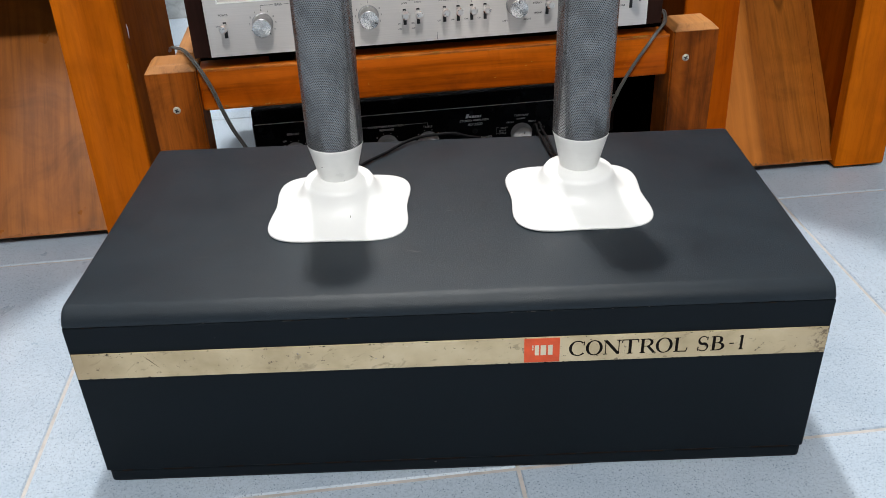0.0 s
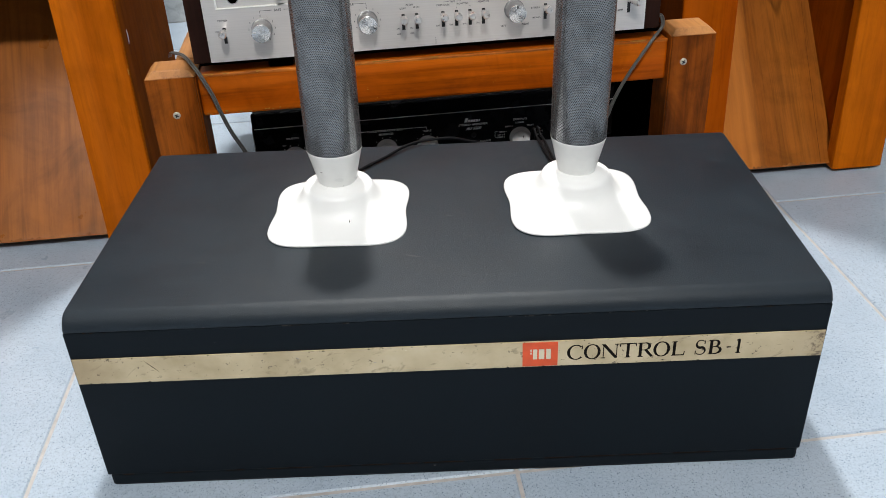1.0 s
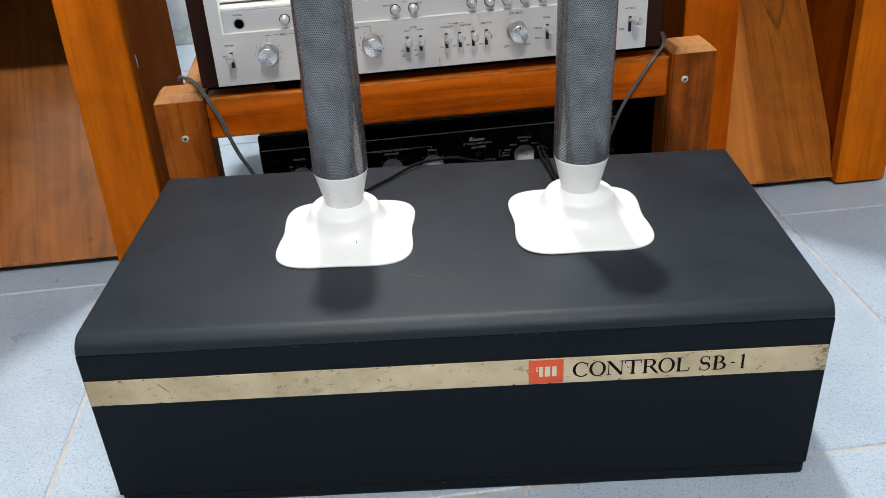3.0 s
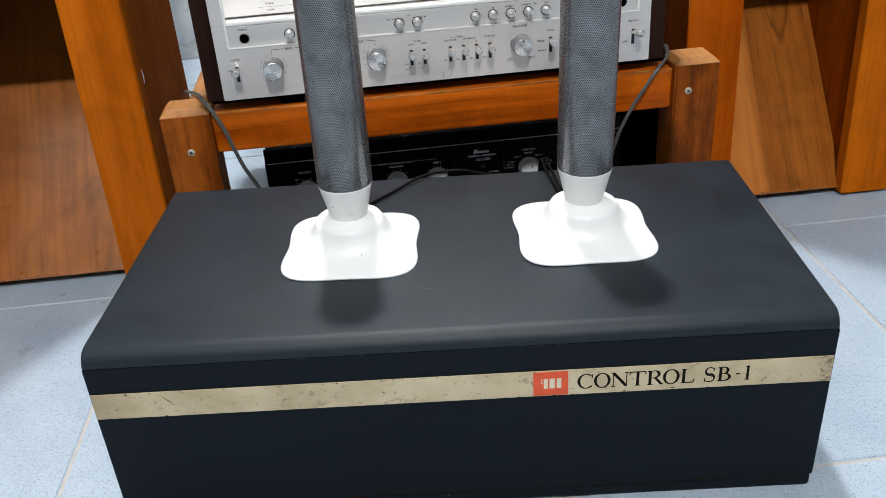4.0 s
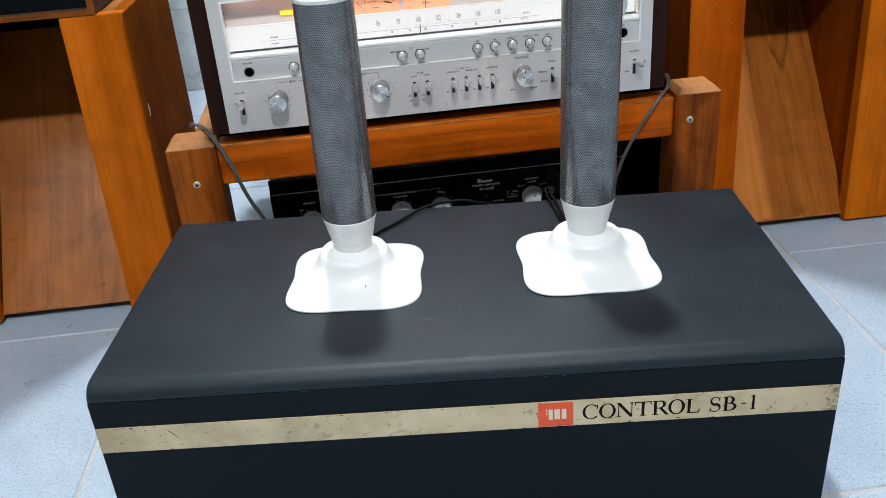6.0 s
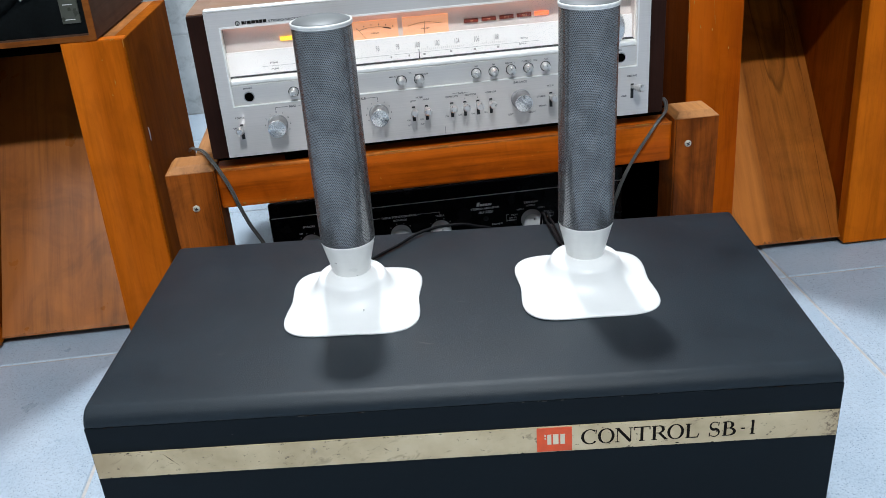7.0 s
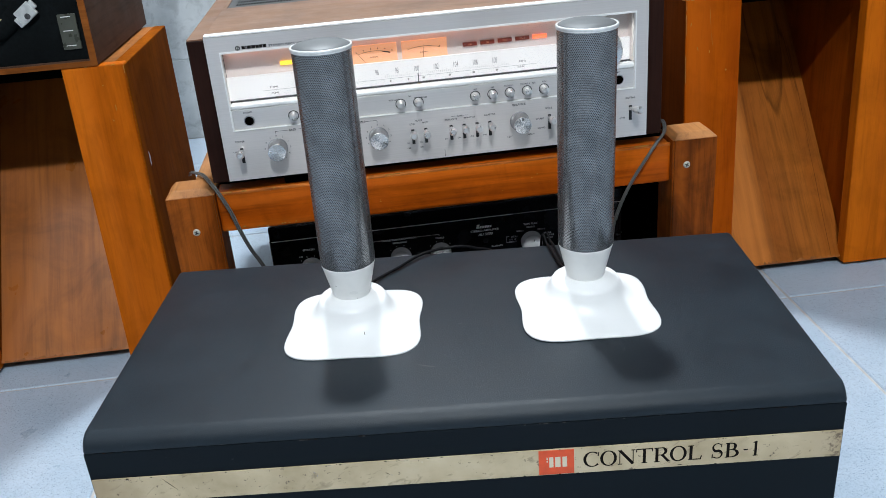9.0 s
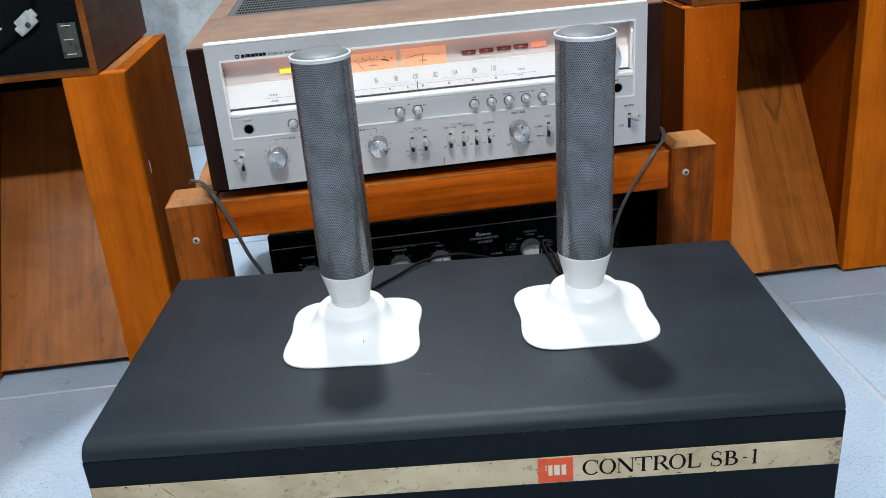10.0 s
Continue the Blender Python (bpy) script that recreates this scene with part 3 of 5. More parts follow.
def capital(ch, a, c):
    """The strokes of one capital between a and c."""
    z0, z1, w = CAP0, CAP0 + CAP, c - a
    mid, half, serif = (z0 + z1) / 2, CAP / 2, THIN
    lines = []

    def line(x0, y0, x1, y1, wide):
        lines.append(([(x0, y0), (x1, y1)], [wide, wide]))

    def foot(x, z, reach=0.0021):
        line(x - reach, z, x + reach, z, serif)

    low, high, t = z0 + serif / 2, z1 - serif / 2, THICK
    if ch == "O":
        lines.append(bowl((a + c) / 2, mid, w / 2 - t / 2, half, 0, 360, t, 48))
    elif ch == "C":
        lines.append(bowl(a + w * 0.56, mid, w * 0.56 - t / 2, half, 48, 318, t, 40))
        line(c - 0.0005, z1 - 0.0004, c - 0.0009, z1 - 0.0040, THIN)
    elif ch == "N":
        line(a + 0.0014, z0, a + 0.0014, z1, 0.0007)
        line(c - 0.0011, z0, c - 0.0011, z1, 0.0007)
        line(a + 0.0015, z1 - 0.0004, c - 0.0012, z0 + 0.0003, t * 1.05)
        foot(a + 0.0014, low, 0.0016), foot(a + 0.0010, high, 0.0012), foot(c - 0.0011, high, 0.0016)
    elif ch == "T":
        x = (a + c) / 2
        line(x, z0, x, z1, t)
        line(a, high, c, high, THIN * 1.2)
        line(a + 0.0003, z1, a + 0.0001, z1 - 0.0030, THIN)
        line(c - 0.0003, z1, c - 0.0001, z1 - 0.0030, THIN)
        foot(x, low)
    elif ch == "R":
        x = a + 0.0024
        line(x, z0, x, z1, t)
        line(x, high, a + w * 0.50, high, THIN)
        line(x, mid - 0.0002, a + w * 0.50, mid - 0.0002, THIN)
        lines.append(bowl(a + w * 0.46, (mid + z1) / 2 - 0.0001, w * 0.27, half / 2 - 0.0001, -90, 90, t))
        line(a + w * 0.50, mid, c - 0.0012, z0 + 0.0003, t * 0.9)
        line(c - 0.0022, low, c + 0.0002, low, serif)
        foot(x, low), foot(x - 0.0006, high, 0.0014)
    elif ch == "L":
        x = a + 0.0024
        line(x, z0, x, z1, t)
        line(x, low, c - 0.0003, low, THIN * 1.2)
        line(c - 0.0008, z0, c, z0 + 0.0036, THIN)
        foot(x, high), foot(x - 0.0006, low, 0.0014)
    elif ch == "B":
        x = a + 0.0022
        line(x, z0, x, z1, t)
        top = mid + 0.0004
        for lo, hi, reach in ((top, z1 - serif / 2, 0.84), (z0 + serif / 2, top, 1.0)):
            edge = a + w * reach - t / 2
            line(x, hi, a + w * 0.48, hi, THIN)
            lines.append(bowl(a + w * 0.46, (lo + hi) / 2, edge - a - w * 0.46, (hi - lo) / 2, -90, 90, t))
        line(x, low, a + w * 0.48, low, THIN)
        foot(x - 0.0006, low, 0.0014), foot(x - 0.0006, high, 0.0014)
    elif ch == "S":
        points, widths = [], []
        for k in range(41):
            f = k / 40
            t_ = math.radians(40 + 230 * min(f / 0.5, 1.0)) if f <= 0.5 else math.radians(90 - 230 * (f - 0.5) / 0.5)
            cz, rz = (z1 - CAP * 0.26, CAP * 0.26) if f <= 0.5 else (z0 + CAP * 0.26, CAP * 0.26)
            rx = w * 0.40 if f <= 0.5 else w * 0.44
            points.append(((a + c) / 2 + rx * math.cos(t_), cz + rz * math.sin(t_)))
            widths.append(THIN + (THICK * 1.05 - THIN) * math.exp(-((f - 0.5) / 0.2) ** 2))
        lines.append((points, widths))
        line(c - 0.0008, z1 - 0.0003, c - 0.0011, z1 - 0.0034, THIN)
        line(a + 0.0003, z0 + 0.0002, a + 0.0005, z0 + 0.0038, THIN)
    elif ch == "1":
        x = a + 0.0020
        line(x, z0, x, z1, t * 0.85)
        line(x, z1 - 0.0001, a, z1 - 0.0013, THIN)
        foot(x, low, 0.0018)
    else:
        line(a, mid - 0.0006, c, mid - 0.0006, 0.0011)
    bm = bmesh.new()
    for i, (points, widths) in enumerate(lines):
        stroke(bm, points, widths, -0.00140 - 0.00002 * i)
    return bm


for ch, a, c in (("C", 0.3666, 0.3784), ("O", 0.3790, 0.3914), ("N", 0.3921, 0.4044), ("T", 0.4056, 0.4176), ("R", 0.4184, 0.4306),
                 ("O", 0.4303, 0.4427), ("L", 0.4434, 0.4536), ("S", 0.4612, 0.4690), ("B", 0.4708, 0.4810), ("-", 0.4844, 0.4876), ("1", 0.4912, 0.4954)):
    part("letter", capital(ch, a, c), INK, stripe)


# pale scuffs on the lid
for x, y, n, turn in ((0.254, 0.067, 0.018, -20), (0.128, 0.168, 0.006, 0), (0.283, 0.130, 0.009, -14), (0.089, 0.070, 0.008, 3), (0.106, 0.094, 0.003, 0), (0.30, 0.095, 0.004, 15)):
    b = bmesh.new()
    loop = [b.verts.new((n * (k / 4 - 0.5), 0.0011 * math.sin(math.pi * k / 4) * s + 0.004 * (k / 4 - 0.5) ** 2, 0)) for s, ks in ((1, range(5)), (-0.4, range(3, 0, -1))) for k in ks]
    b.faces.new(loop)
    bmesh.ops.transform(b, matrix=pose(x, y, TOP + 0.0003, 0, 0, turn), verts=b.verts)
    part("scuff", b, SCUFF, sub, "pale chalky scuff mark")


# dark nicks along the stripe's two edges
random.seed(11)
nicks = bmesh.new()
for k in range(70):
    x, n, h = random.uniform(0.004, BW - 0.006), random.uniform(0.0004, 0.0016), random.uniform(0.0002, 0.0007)
    if x < 0.08 or random.random() < 0.2:
        n, h = n * 1.6, h * 1.7
    z = S0 + 0.0001 if k % 2 else S1 - 0.0001 - h
    nicks.faces.new([nicks.verts.new((x + n * a, -0.00128, z + h * c)) for a, c in ((0, 0.1), (0.4, 0), (1, 0.2), (0.8, 0.9), (0.3, 1.0))])
tagged(part("edge_nick", nicks, INK, stripe, "dark nicks along the stripe's edges"), kind="stuff")

# scratches and flakes in the stripe
for x0, z0, x1, z1, thick, mat in ((0.0533, 0.1293, 0.0645, 0.1165, 0.00035, INK), (0.166, 0.1262, 0.169, 0.1238, 0.0003, DIAL_INK), (0.170, 0.1232, 0.1685, 0.1205, 0.00025, DIAL_INK), (0.2195, 0.1212, 0.2230, 0.1184, 0.0004, INK),
                                  (0.2230, 0.1184, 0.2255, 0.1178, 0.0003, DIAL_INK), (0.2470, 0.1278, 0.2485, 0.1283, 0.0006, LOGO_CREAM), (0.2515, 0.1302, 0.2530, 0.1304, 0.0005, LOGO_CREAM), (0.436, 0.1100, 0.440, 0.1098, 0.0004, INK), (0.428, 0.1140, 0.4288, 0.1162, 0.0003, DIAL_INK)):
    run, rise = x1 - x0, z1 - z0
    n = math.hypot(run, rise)
    dx, dz = -rise / n * thick, run / n * thick
    b = bmesh.new()
    b.faces.new([b.verts.new((x, -0.00135, z)) for x, z in ((x0, z0), (x0 + run / 2 + dx, z0 + rise / 2 + dz), (x1, z1), (x0 + run / 2 - dx, z0 + rise / 2 - dz))])
    part("scratch", b, mat, stripe)


# ---- the two white-footed cylinder speakers ----
def foot_mesh():
    """A flared foot: wavy rounded-square rim, concave sheet and a round collar with a socket."""
    b = bmesh.new()
    n = 96
    levels = ((0.998, 0.0003, 0), (1.0, 0.0012, 0), (0.992, 0.0022, 0), (0.93, 0.0038, 0), (0.82, 0.0066, 0.1), (0.70, 0.0098, 0.35), (0.60, 0.0150, 0.7),
              (0.54, 0.0205, 0.95), (0.508, 0.0252, 1), (0.478, 0.0280, 1), (0.44, 0.0294, 1), (0.36, 0.0304, 1), (0.29, 0.0314, 1), (0.266, 0.0322, 1), (0.245, 0.0310, 1))
    rings = []
    for s, z, round_ in levels:
        ring = []
        for k in range(n):
            t = 2 * math.pi * k / n
            dip = 0.055 if abs(math.cos(t)) > 0.7 else 0.022
            r = (abs(math.cos(t) / 0.0590) ** 4.3 + abs(math.sin(t) / 0.0580) ** 4.3) ** (-1 / 4.3) * (1 - dip * (0.5 + 0.5 * math.cos(4 * t)) ** 1.5)
            r = r * (1 - round_) + 0.0585 * round_
            ring.append(b.verts.new((s * r * math.cos(t), s * r * math.sin(t), z)))
        rings.append(ring)
    for p, q in zip(rings, rings[1:]):
        for k in range(n):
            j = (k + 1) % n
            b.faces.new((p[k], p[j], q[j], q[k]))
    b.faces.new(rings[-1])
    b.faces.new(list(reversed(rings[0])))
    return b


def cylinder_speaker():
    ob = thing("cylinder_speaker", "perforated steel cylinder speaker on a flared glossy white foot", "speaker", 0, (0, 0, 0), "pair of cylinder speakers")
    part("foot", foot_mesh(), WHITE_PLASTIC, ob, "flared glossy white plastic foot", True)
    cone = lathe(((0.0, 0.018), (0.0138, 0.018), (0.0142, 0.026), (0.0222, 0.0595), (0.0228, 0.0612), (0.0228, 0.0622), (0.0, 0.0622)), None, 48)
    part("neck", cone, OFF_WHITE, ob, "cream white tapered neck", True)
    b = bmesh.new()
    steps, low, high, r = 72, 0.0624, 0.2404, 0.0229
    rows = [[b.verts.new((r * math.cos(2 * math.pi * k / steps), r * math.sin(2 * math.pi * k / steps), z)) for k in range(steps)] for z in (low, high)]
    sheet = b.loops.layers.uv.new("sheet")
    for k in range(steps):
        j = (k + 1) % steps
        f = b.faces.new((rows[0][k], rows[0][j], rows[1][j], rows[1][k]))
        for loop, (s, t) in zip(f.loops, ((k, 0), (k + 1, 0), (k + 1, 1), (k, 1))):
            loop[sheet].uv = (s / steps * 97, t * (high - low) / 0.00257)
    part("grille", b, PERFORATED, ob, "grey perforated steel sheet", True)
    part("rim", lathe(((0.0229, 0.2396), (0.0235, 0.2399), (0.0235, 0.2405), (0.0232, 0.2408), (0.0237, 0.2411), (0.0237, 0.2424), (0.0234, 0.2430), (0.0228, 0.2432), (0.0223, 0.2428), (0.0223, 0.2396)), None, 64), RIM_ALU, ob, "pale aluminium rim", True)
    part("cap", lathe(((0.0, 0.2466), (0.007, 0.2464), (0.013, 0.2458), (0.0175, 0.2449), (0.0205, 0.2438), (0.0220, 0.2428), (0.0223, 0.2420)), None, 48), CAP_STEEL, ob, "domed brushed steel cap", True)
    return ob


left_speaker = cylinder_speaker()
left_speaker.matrix_basis = pose(0.1915, 0.1435, TOP, 0.3, 0.45, -1)
copy_thing(left_speaker, pose(0.3915, 0.1465, TOP, 0.3, 0.75, 2))
tick = bmesh.new()
tick.faces.new([tick.verts.new(p) for p in ((0.0119, -0.0386, 0.0115), (0.0121, -0.0386, 0.0115), (0.0123, -0.0376, 0.0123), (0.0120, -0.0364, 0.0134), (0.0117, -0.0376, 0.0123))])
part("chip", tick, INK, left_speaker, "tiny dark chip in the white plastic")

# small marks: worn seam and neck scratches
random.seed(5)
for k in range(26):
    x, n = random.uniform(0.005, 0.54), random.uniform(0.0006, 0.0022) * random.choice((1, 1, 2))
    part("scuff", block(x, x + n, -0.0003, 0.0005, SEAM - 0.0001, SEAM + 0.00025), SEAM_RUST if k % 3 else SEAM_WEAR, sub, "worn speck along the seam")
x = 0.012
while x < BW - 0.02:
    n = random.uniform(0.004, 0.045)
    part("scuff", block(x, min(x + n, BW - 0.004), -0.0003, 0.0005, BASE - 0.0001, BASE + random.uniform(0.0001, 0.0004)), SEAM_RUST, sub, "rust-brown wear along the plinth joint")
    x += n + random.uniform(0.002, 0.03)
for x, z, n in ((0.0605, 0.1475, 0.0009), (0.0310, 0.1600, 0.0014), (0.1090, 0.1416, 0.0016), (0.1030, 0.1552, 0.0020), (0.2640, 0.0105, 0.0030), (0.0830, 0.1555, 0.0010), (0.4230, 0.1548, 0.0016)):
    b = bmesh.new()
    b.faces.new([b.verts.new((x + n * 0.5 * math.cos(t) * random.uniform(0.6, 1.0), -0.0004, z + n * 0.22 * math.sin(t))) for t in (math.radians(60 * k) for k in range(6))])
    part("scuff", b, SCUFF, sub, "small pale fleck in the black paint")
for a, z, n in ((-2.20, 0.0465, 0.0032), (-1.2, 0.0330, 0.0015)):
    r = 0.0142 + (z - 0.026) * 0.2388 + 0.00025
    b = bmesh.new()
    b.faces.new([b.verts.new((r * math.cos(a + d), r * math.sin(a + d), z + h)) for d, h in ((0, 0), (n / r / 2, 0.0004), (n / r, 0.0001), (n / r / 2, -0.0002))])
    part("scratch", b, DIAL_INK, left_speaker)


# ---- wooden stand ----
rack = thing("wooden_stand", "low brown timber stand with thick posts and a wide front beam", "stand", RACK_YAW, (0.32, 0.5, 0))


def rubbed(parent, stretches, corner, along, wide, label):
    """Varnish rubbed off an edge: ragged tapering patches folded over a corner, on stretches along x or y."""
    for a, c in stretches:
        rng = random.Random(int(a * 10000))
        b, rows, n = bmesh.new(), [], max(4, int((c - a) / 0.0012))
        for k in range(n + 1):
            t = a + (c - a) * k / n
            w = wide * rng.uniform(0.35, 1.0) * (0.12 if k in (0, n) else 1.0)
            fold = ((-0.0003, -w), (-0.0003, 0.0003), (w * 0.8, 0.0003))
            rows.append([b.verts.new((t, corner[0] + d, corner[1] + h) if along == 0 else (corner[0] + d, t, corner[1] + h)) for d, h in fold])
        for r0, r1 in zip(rows, rows[1:]):
            b.faces.new((r0[0], r1[0], r1[1], r0[1]))
            b.faces.new((r0[1], r1[1], r1[2], r0[2]))
        part("worn_edge", b, BARE, parent, label)


CHAMFER = 0.0068


def post_mesh(a, c, v0, v1, high):
    b = block(a, c, v0, v1, 0.0, high - CHAMFER)
    bmesh.ops.bevel(b, geom=[e for e in b.edges if abs(e.verts[0].co.z - e.verts[1].co.z) > 0.1], offset=0.0018, segments=2, affect="EDGES")
    return b


def post_top(a, c, v0, v1, high):
    """The sawn and chamfered top of a post."""
    b = block(a, c, v0, v1, high - CHAMFER, high)
    for w in b.verts:
        if w.co.z > high - 1e-4:
            w.co.x += CHAMFER if w.co.x < (a + c) / 2 else -CHAMFER
            w.co.y += CHAMFER if w.co.y < (v0 + v1) / 2 else -CHAMFER
    bmesh.ops.bevel(b, geom=b.edges[:], offset=0.0008, segments=1, affect="EDGES")
    return b


def screw(u, v, z, parent):
    head = part("screw", lathe(((0.0, 0.0012), (0.0024, 0.0011), (0.0038, 0.0004), (0.0040, -0.001)), facing(u, v, z), 20), SCREW_STEEL, parent, "cross-head plated screw", True)
    cross = bar(u - 0.0021, u + 0.0021, z - 0.0006, z + 0.0006, v - 0.0011, None, 0.0003)
    cross = bar(u - 0.0006, u + 0.0006, z - 0.0021, z + 0.0021, v - 0.00125, cross, 0.0003)
    bmesh.ops.transform(cross, matrix=Matrix.Translation((u, 0, z)) @ pose(0, 0, 0, 0, 25, 0) @ Matrix.Translation((-u, 0, -z)), verts=cross.verts)
    part("slot", cross, BLACK, head)


for a, c, high, su, sz in ((0.0175, 0.0685, 0.2315, 0.043, 0.1855), (0.5665, 0.6165, 0.2345, 0.582, 0.1995)):
    front_post = part("post", post_mesh(a, c, 0.332, 0.378, high), POST_WOOD, rack, "dark striped square post with chamfered top")
    screw(su, 0.3318, sz, front_post)
    part("end_grain", post_top(a, c, 0.332, 0.378, high), END_WOOD, front_post, "pale sawn and chamfered end grain")
part("post", post_mesh(0.008, 0.044, 0.430, 0.475, 0.195 + CHAMFER), POST_WOOD, rack)
part("side_rail", block(0.0440, 0.0620, 0.378, 0.475, 0.1952, 0.2310, 0.0015), END_WOOD, rack, "pale sawn side rail")
# The right gap's shade is put into this board's black.
part("side_panel", block(0.5690, 0.5780, 0.3785, 0.735, 0.0, 0.2085), SHADE_WOOD, rack, "side board coloured black for shade, between floor and shelf")
part("beam", block(0.0685, 0.5665, 0.340, 0.372, 0.1785, 0.2235, 0.003), BEAM_WOOD, rack, "wide honey-brown front beam")
part("worn_edge", block(0.0690, 0.5660, 0.3397, 0.3440, 0.2205, 0.2239, 0.0012), BEAM_EDGE, rack, "rubbed paler top edge of the beam")
rubbed(rack, ((0.0700, 0.0860), (0.0950, 0.1020), (0.1290, 0.1330), (0.1880, 0.2050), (0.2490, 0.2660), (0.3100, 0.3180), (0.4380, 0.4560), (0.5240, 0.5410)), (0.3397, 0.2239), 0, 0.0013, "bare timber chips along the beam's top edge")
random.seed(21)
for k in range(46):
    low = k < 26
    x = random.uniform(0.072, 0.20) if low else random.uniform(0.2, 0.56)
    z = 0.1800 + random.uniform(0.0, 0.004) if low else random.uniform(0.182, 0.216)
    n = random.uniform(0.0005, 0.0019) if low else random.uniform(0.0004, 0.0011)
    pit = bmesh.new()
    pit.faces.new([pit.verts.new((x + n * math.cos(t) * random.uniform(0.6, 1.3), 0.3397, z + 0.45 * n * math.sin(t) * random.uniform(0.6, 1.2))) for t in (math.radians(-60 * q) for q in range(6))])
    part("bare_chip", pit, BARE, rack)
# Black here stands for the shade between beam and receiver.
part("shelf", block(0.0650, 0.5780, 0.385, 0.735, 0.2090, 0.2230, 0.002), SHADE_WOOD, rack, "shelf board under the receiver, coloured black for shade")


# ---- stereo receiver ----
F, Z0 = 0.3345, 0.2378      # its face plane and the foot of its face
rec = thing("stereo_receiver", "silver-faced walnut-cased stereo receiver with lit dial, on a stand", "receiver", RECEIVER_YAW, (0.315, 0.52, 0.2235))
for a, c in ((0.0722, 0.0889), (0.5411, 0.5580)):
    # Upright faces get the shaded walnut, the thin top piece the light one.
    part("end_panel", block(a, c, F + 0.003, 0.72, Z0 - 0.002, Z0 + 0.1462, 0.0012), WALNUT_SHADED, rec, "walnut end panel, coloured as in shade below its top")
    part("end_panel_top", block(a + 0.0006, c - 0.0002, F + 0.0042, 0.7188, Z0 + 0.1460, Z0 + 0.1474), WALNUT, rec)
part("chassis", block(0.0886, 0.5414, F + 0.012, 0.715, Z0 - 0.004, Z0 + 0.05), METAL_BLACK, rec)
part("top_panel", block(0.0891, 0.5409, F + 0.0105, 0.525, Z0 + 0.1425, Z0 + 0.1480, 0.0005), WALNUT, rec, "light walnut veneer top")
part("top_panel", block(0.0891, 0.0940, 0.525, 0.70, Z0 + 0.1425, Z0 + 0.1480), WALNUT, rec)
part("top_panel", block(0.5360, 0.5409, 0.525, 0.70, Z0 + 0.1425, Z0 + 0.1480), WALNUT, rec)
part("back_panel", block(0.0892, 0.5408, 0.70, 0.716, Z0 - 0.002, Z0 + 0.148), METAL_BLACK, rec)
vent = part("vent", block(0.0940, 0.5360, 0.525, 0.70, Z0 + 0.1415, Z0 + 0.1470), VENT_GREY, rec, "grey steel vent with rows of slots")
b = bmesh.new()
for j in range(6):
    for i in range(120):
        a, d = 0.1030 + i * 0.00352, 0.5415 + j * 0.0216
        b.faces.new([b.verts.new((x, y, Z0 + 0.1473)) for x, y in ((a, d + 0.002), (a + 0.0011, d), (a + 0.0022, d + 0.002), (a + 0.0022, d + 0.0125), (a + 0.0011, d + 0.0145), (a, d + 0.0125))])
slot_ob = part("vent_slot", b, SHADE_WOOD, vent, "black vent slots")
tagged(slot_ob, kind="stuff")
face = part("faceplate", ring_frame(0.0897, 0.5404, Z0 - 0.0008, Z0 + 0.1483, 0.1035, 0.5270, Z0 + 0.0525, Z0 + 0.1320, F, F + 0.0105), ALU, rec, "brushed aluminium faceplate")
part("top_edge", block(0.0897, 0.5404, F + 0.0004, F + 0.0105, Z0 + 0.1484, Z0 + 0.1508, 0.0012, None, 3), CHROME, face, "bright rounded top edge")
part("window_frame", ring_frame(0.1026, 0.5276, Z0 + 0.0521, Z0 + 0.1332, 0.1040, 0.5262, Z0 + 0.0528, Z0 + 0.1314, F - 0.0010, F + 0.011), CHROME, face, "polished trim round the dial window")
# Feet take the shade colour, so they sink into the dark gap.
for a, c in ((0.145, 0.17), (0.46, 0.485)):
    for d in (0.347, 0.684):
        part("rubber_foot", block(a, c, d, d + 0.022, 0.2235, Z0 - 0.003, 0.002), SHADE_WOOD, rec)
# the lit dial
part("dial_panel", block(0.1035, 0.5270, F + 0.0175, F + 0.021, Z0 + 0.103, Z0 + 0.1420), DIAL_PANEL, rec, "pinkish silver panel behind the dial glass")
part("dial_lamp", block(0.1060, 0.4480, F + 0.0108, F + 0.0135, Z0 + 0.1340, Z0 + 0.1360), STRIP_GLOW, rec, "warm dial lamp behind the top edge")
dial = part("dial_strip", block(0.1035, 0.5242, F + 0.0120, F + 0.0150, Z0 + 0.0812, Z0 + 0.1048), DIAL_WHITE, rec, "white lit tuning scale")
part("dial_side", block(0.5243, 0.5269, F + 0.0060, F + 0.0174, Z0 + 0.0812, Z0 + 0.1310), DIAL_PANEL, rec)
part("dial_slot", block(0.1035, 0.5270, F + 0.0095, F + 0.0175, Z0 + 0.0794, Z0 + 0.0811), BLACK, rec)
band = part("control_band", block(0.1037, 0.5268, F + 0.0020, F + 0.0120, Z0 + 0.0530, Z0 + 0.0738, 0.0004), ALU_BAND, rec, "narrow aluminium band with push buttons")
part("band_ledge", block(0.1037, 0.5268, F + 0.0010, F + 0.0120, Z0 + 0.0739, Z0 + 0.0793, 0.0020, None, 4), CHROME, rec, "polished ledge under the dial")
pane = part("dial_glass", block(0.1042, 0.5263, F + 0.0035, F + 0.0050, Z0 + 0.0810, Z0 + 0.1310), GLASS, rec, "clear dial window pane")
pane.visible_shadow = False
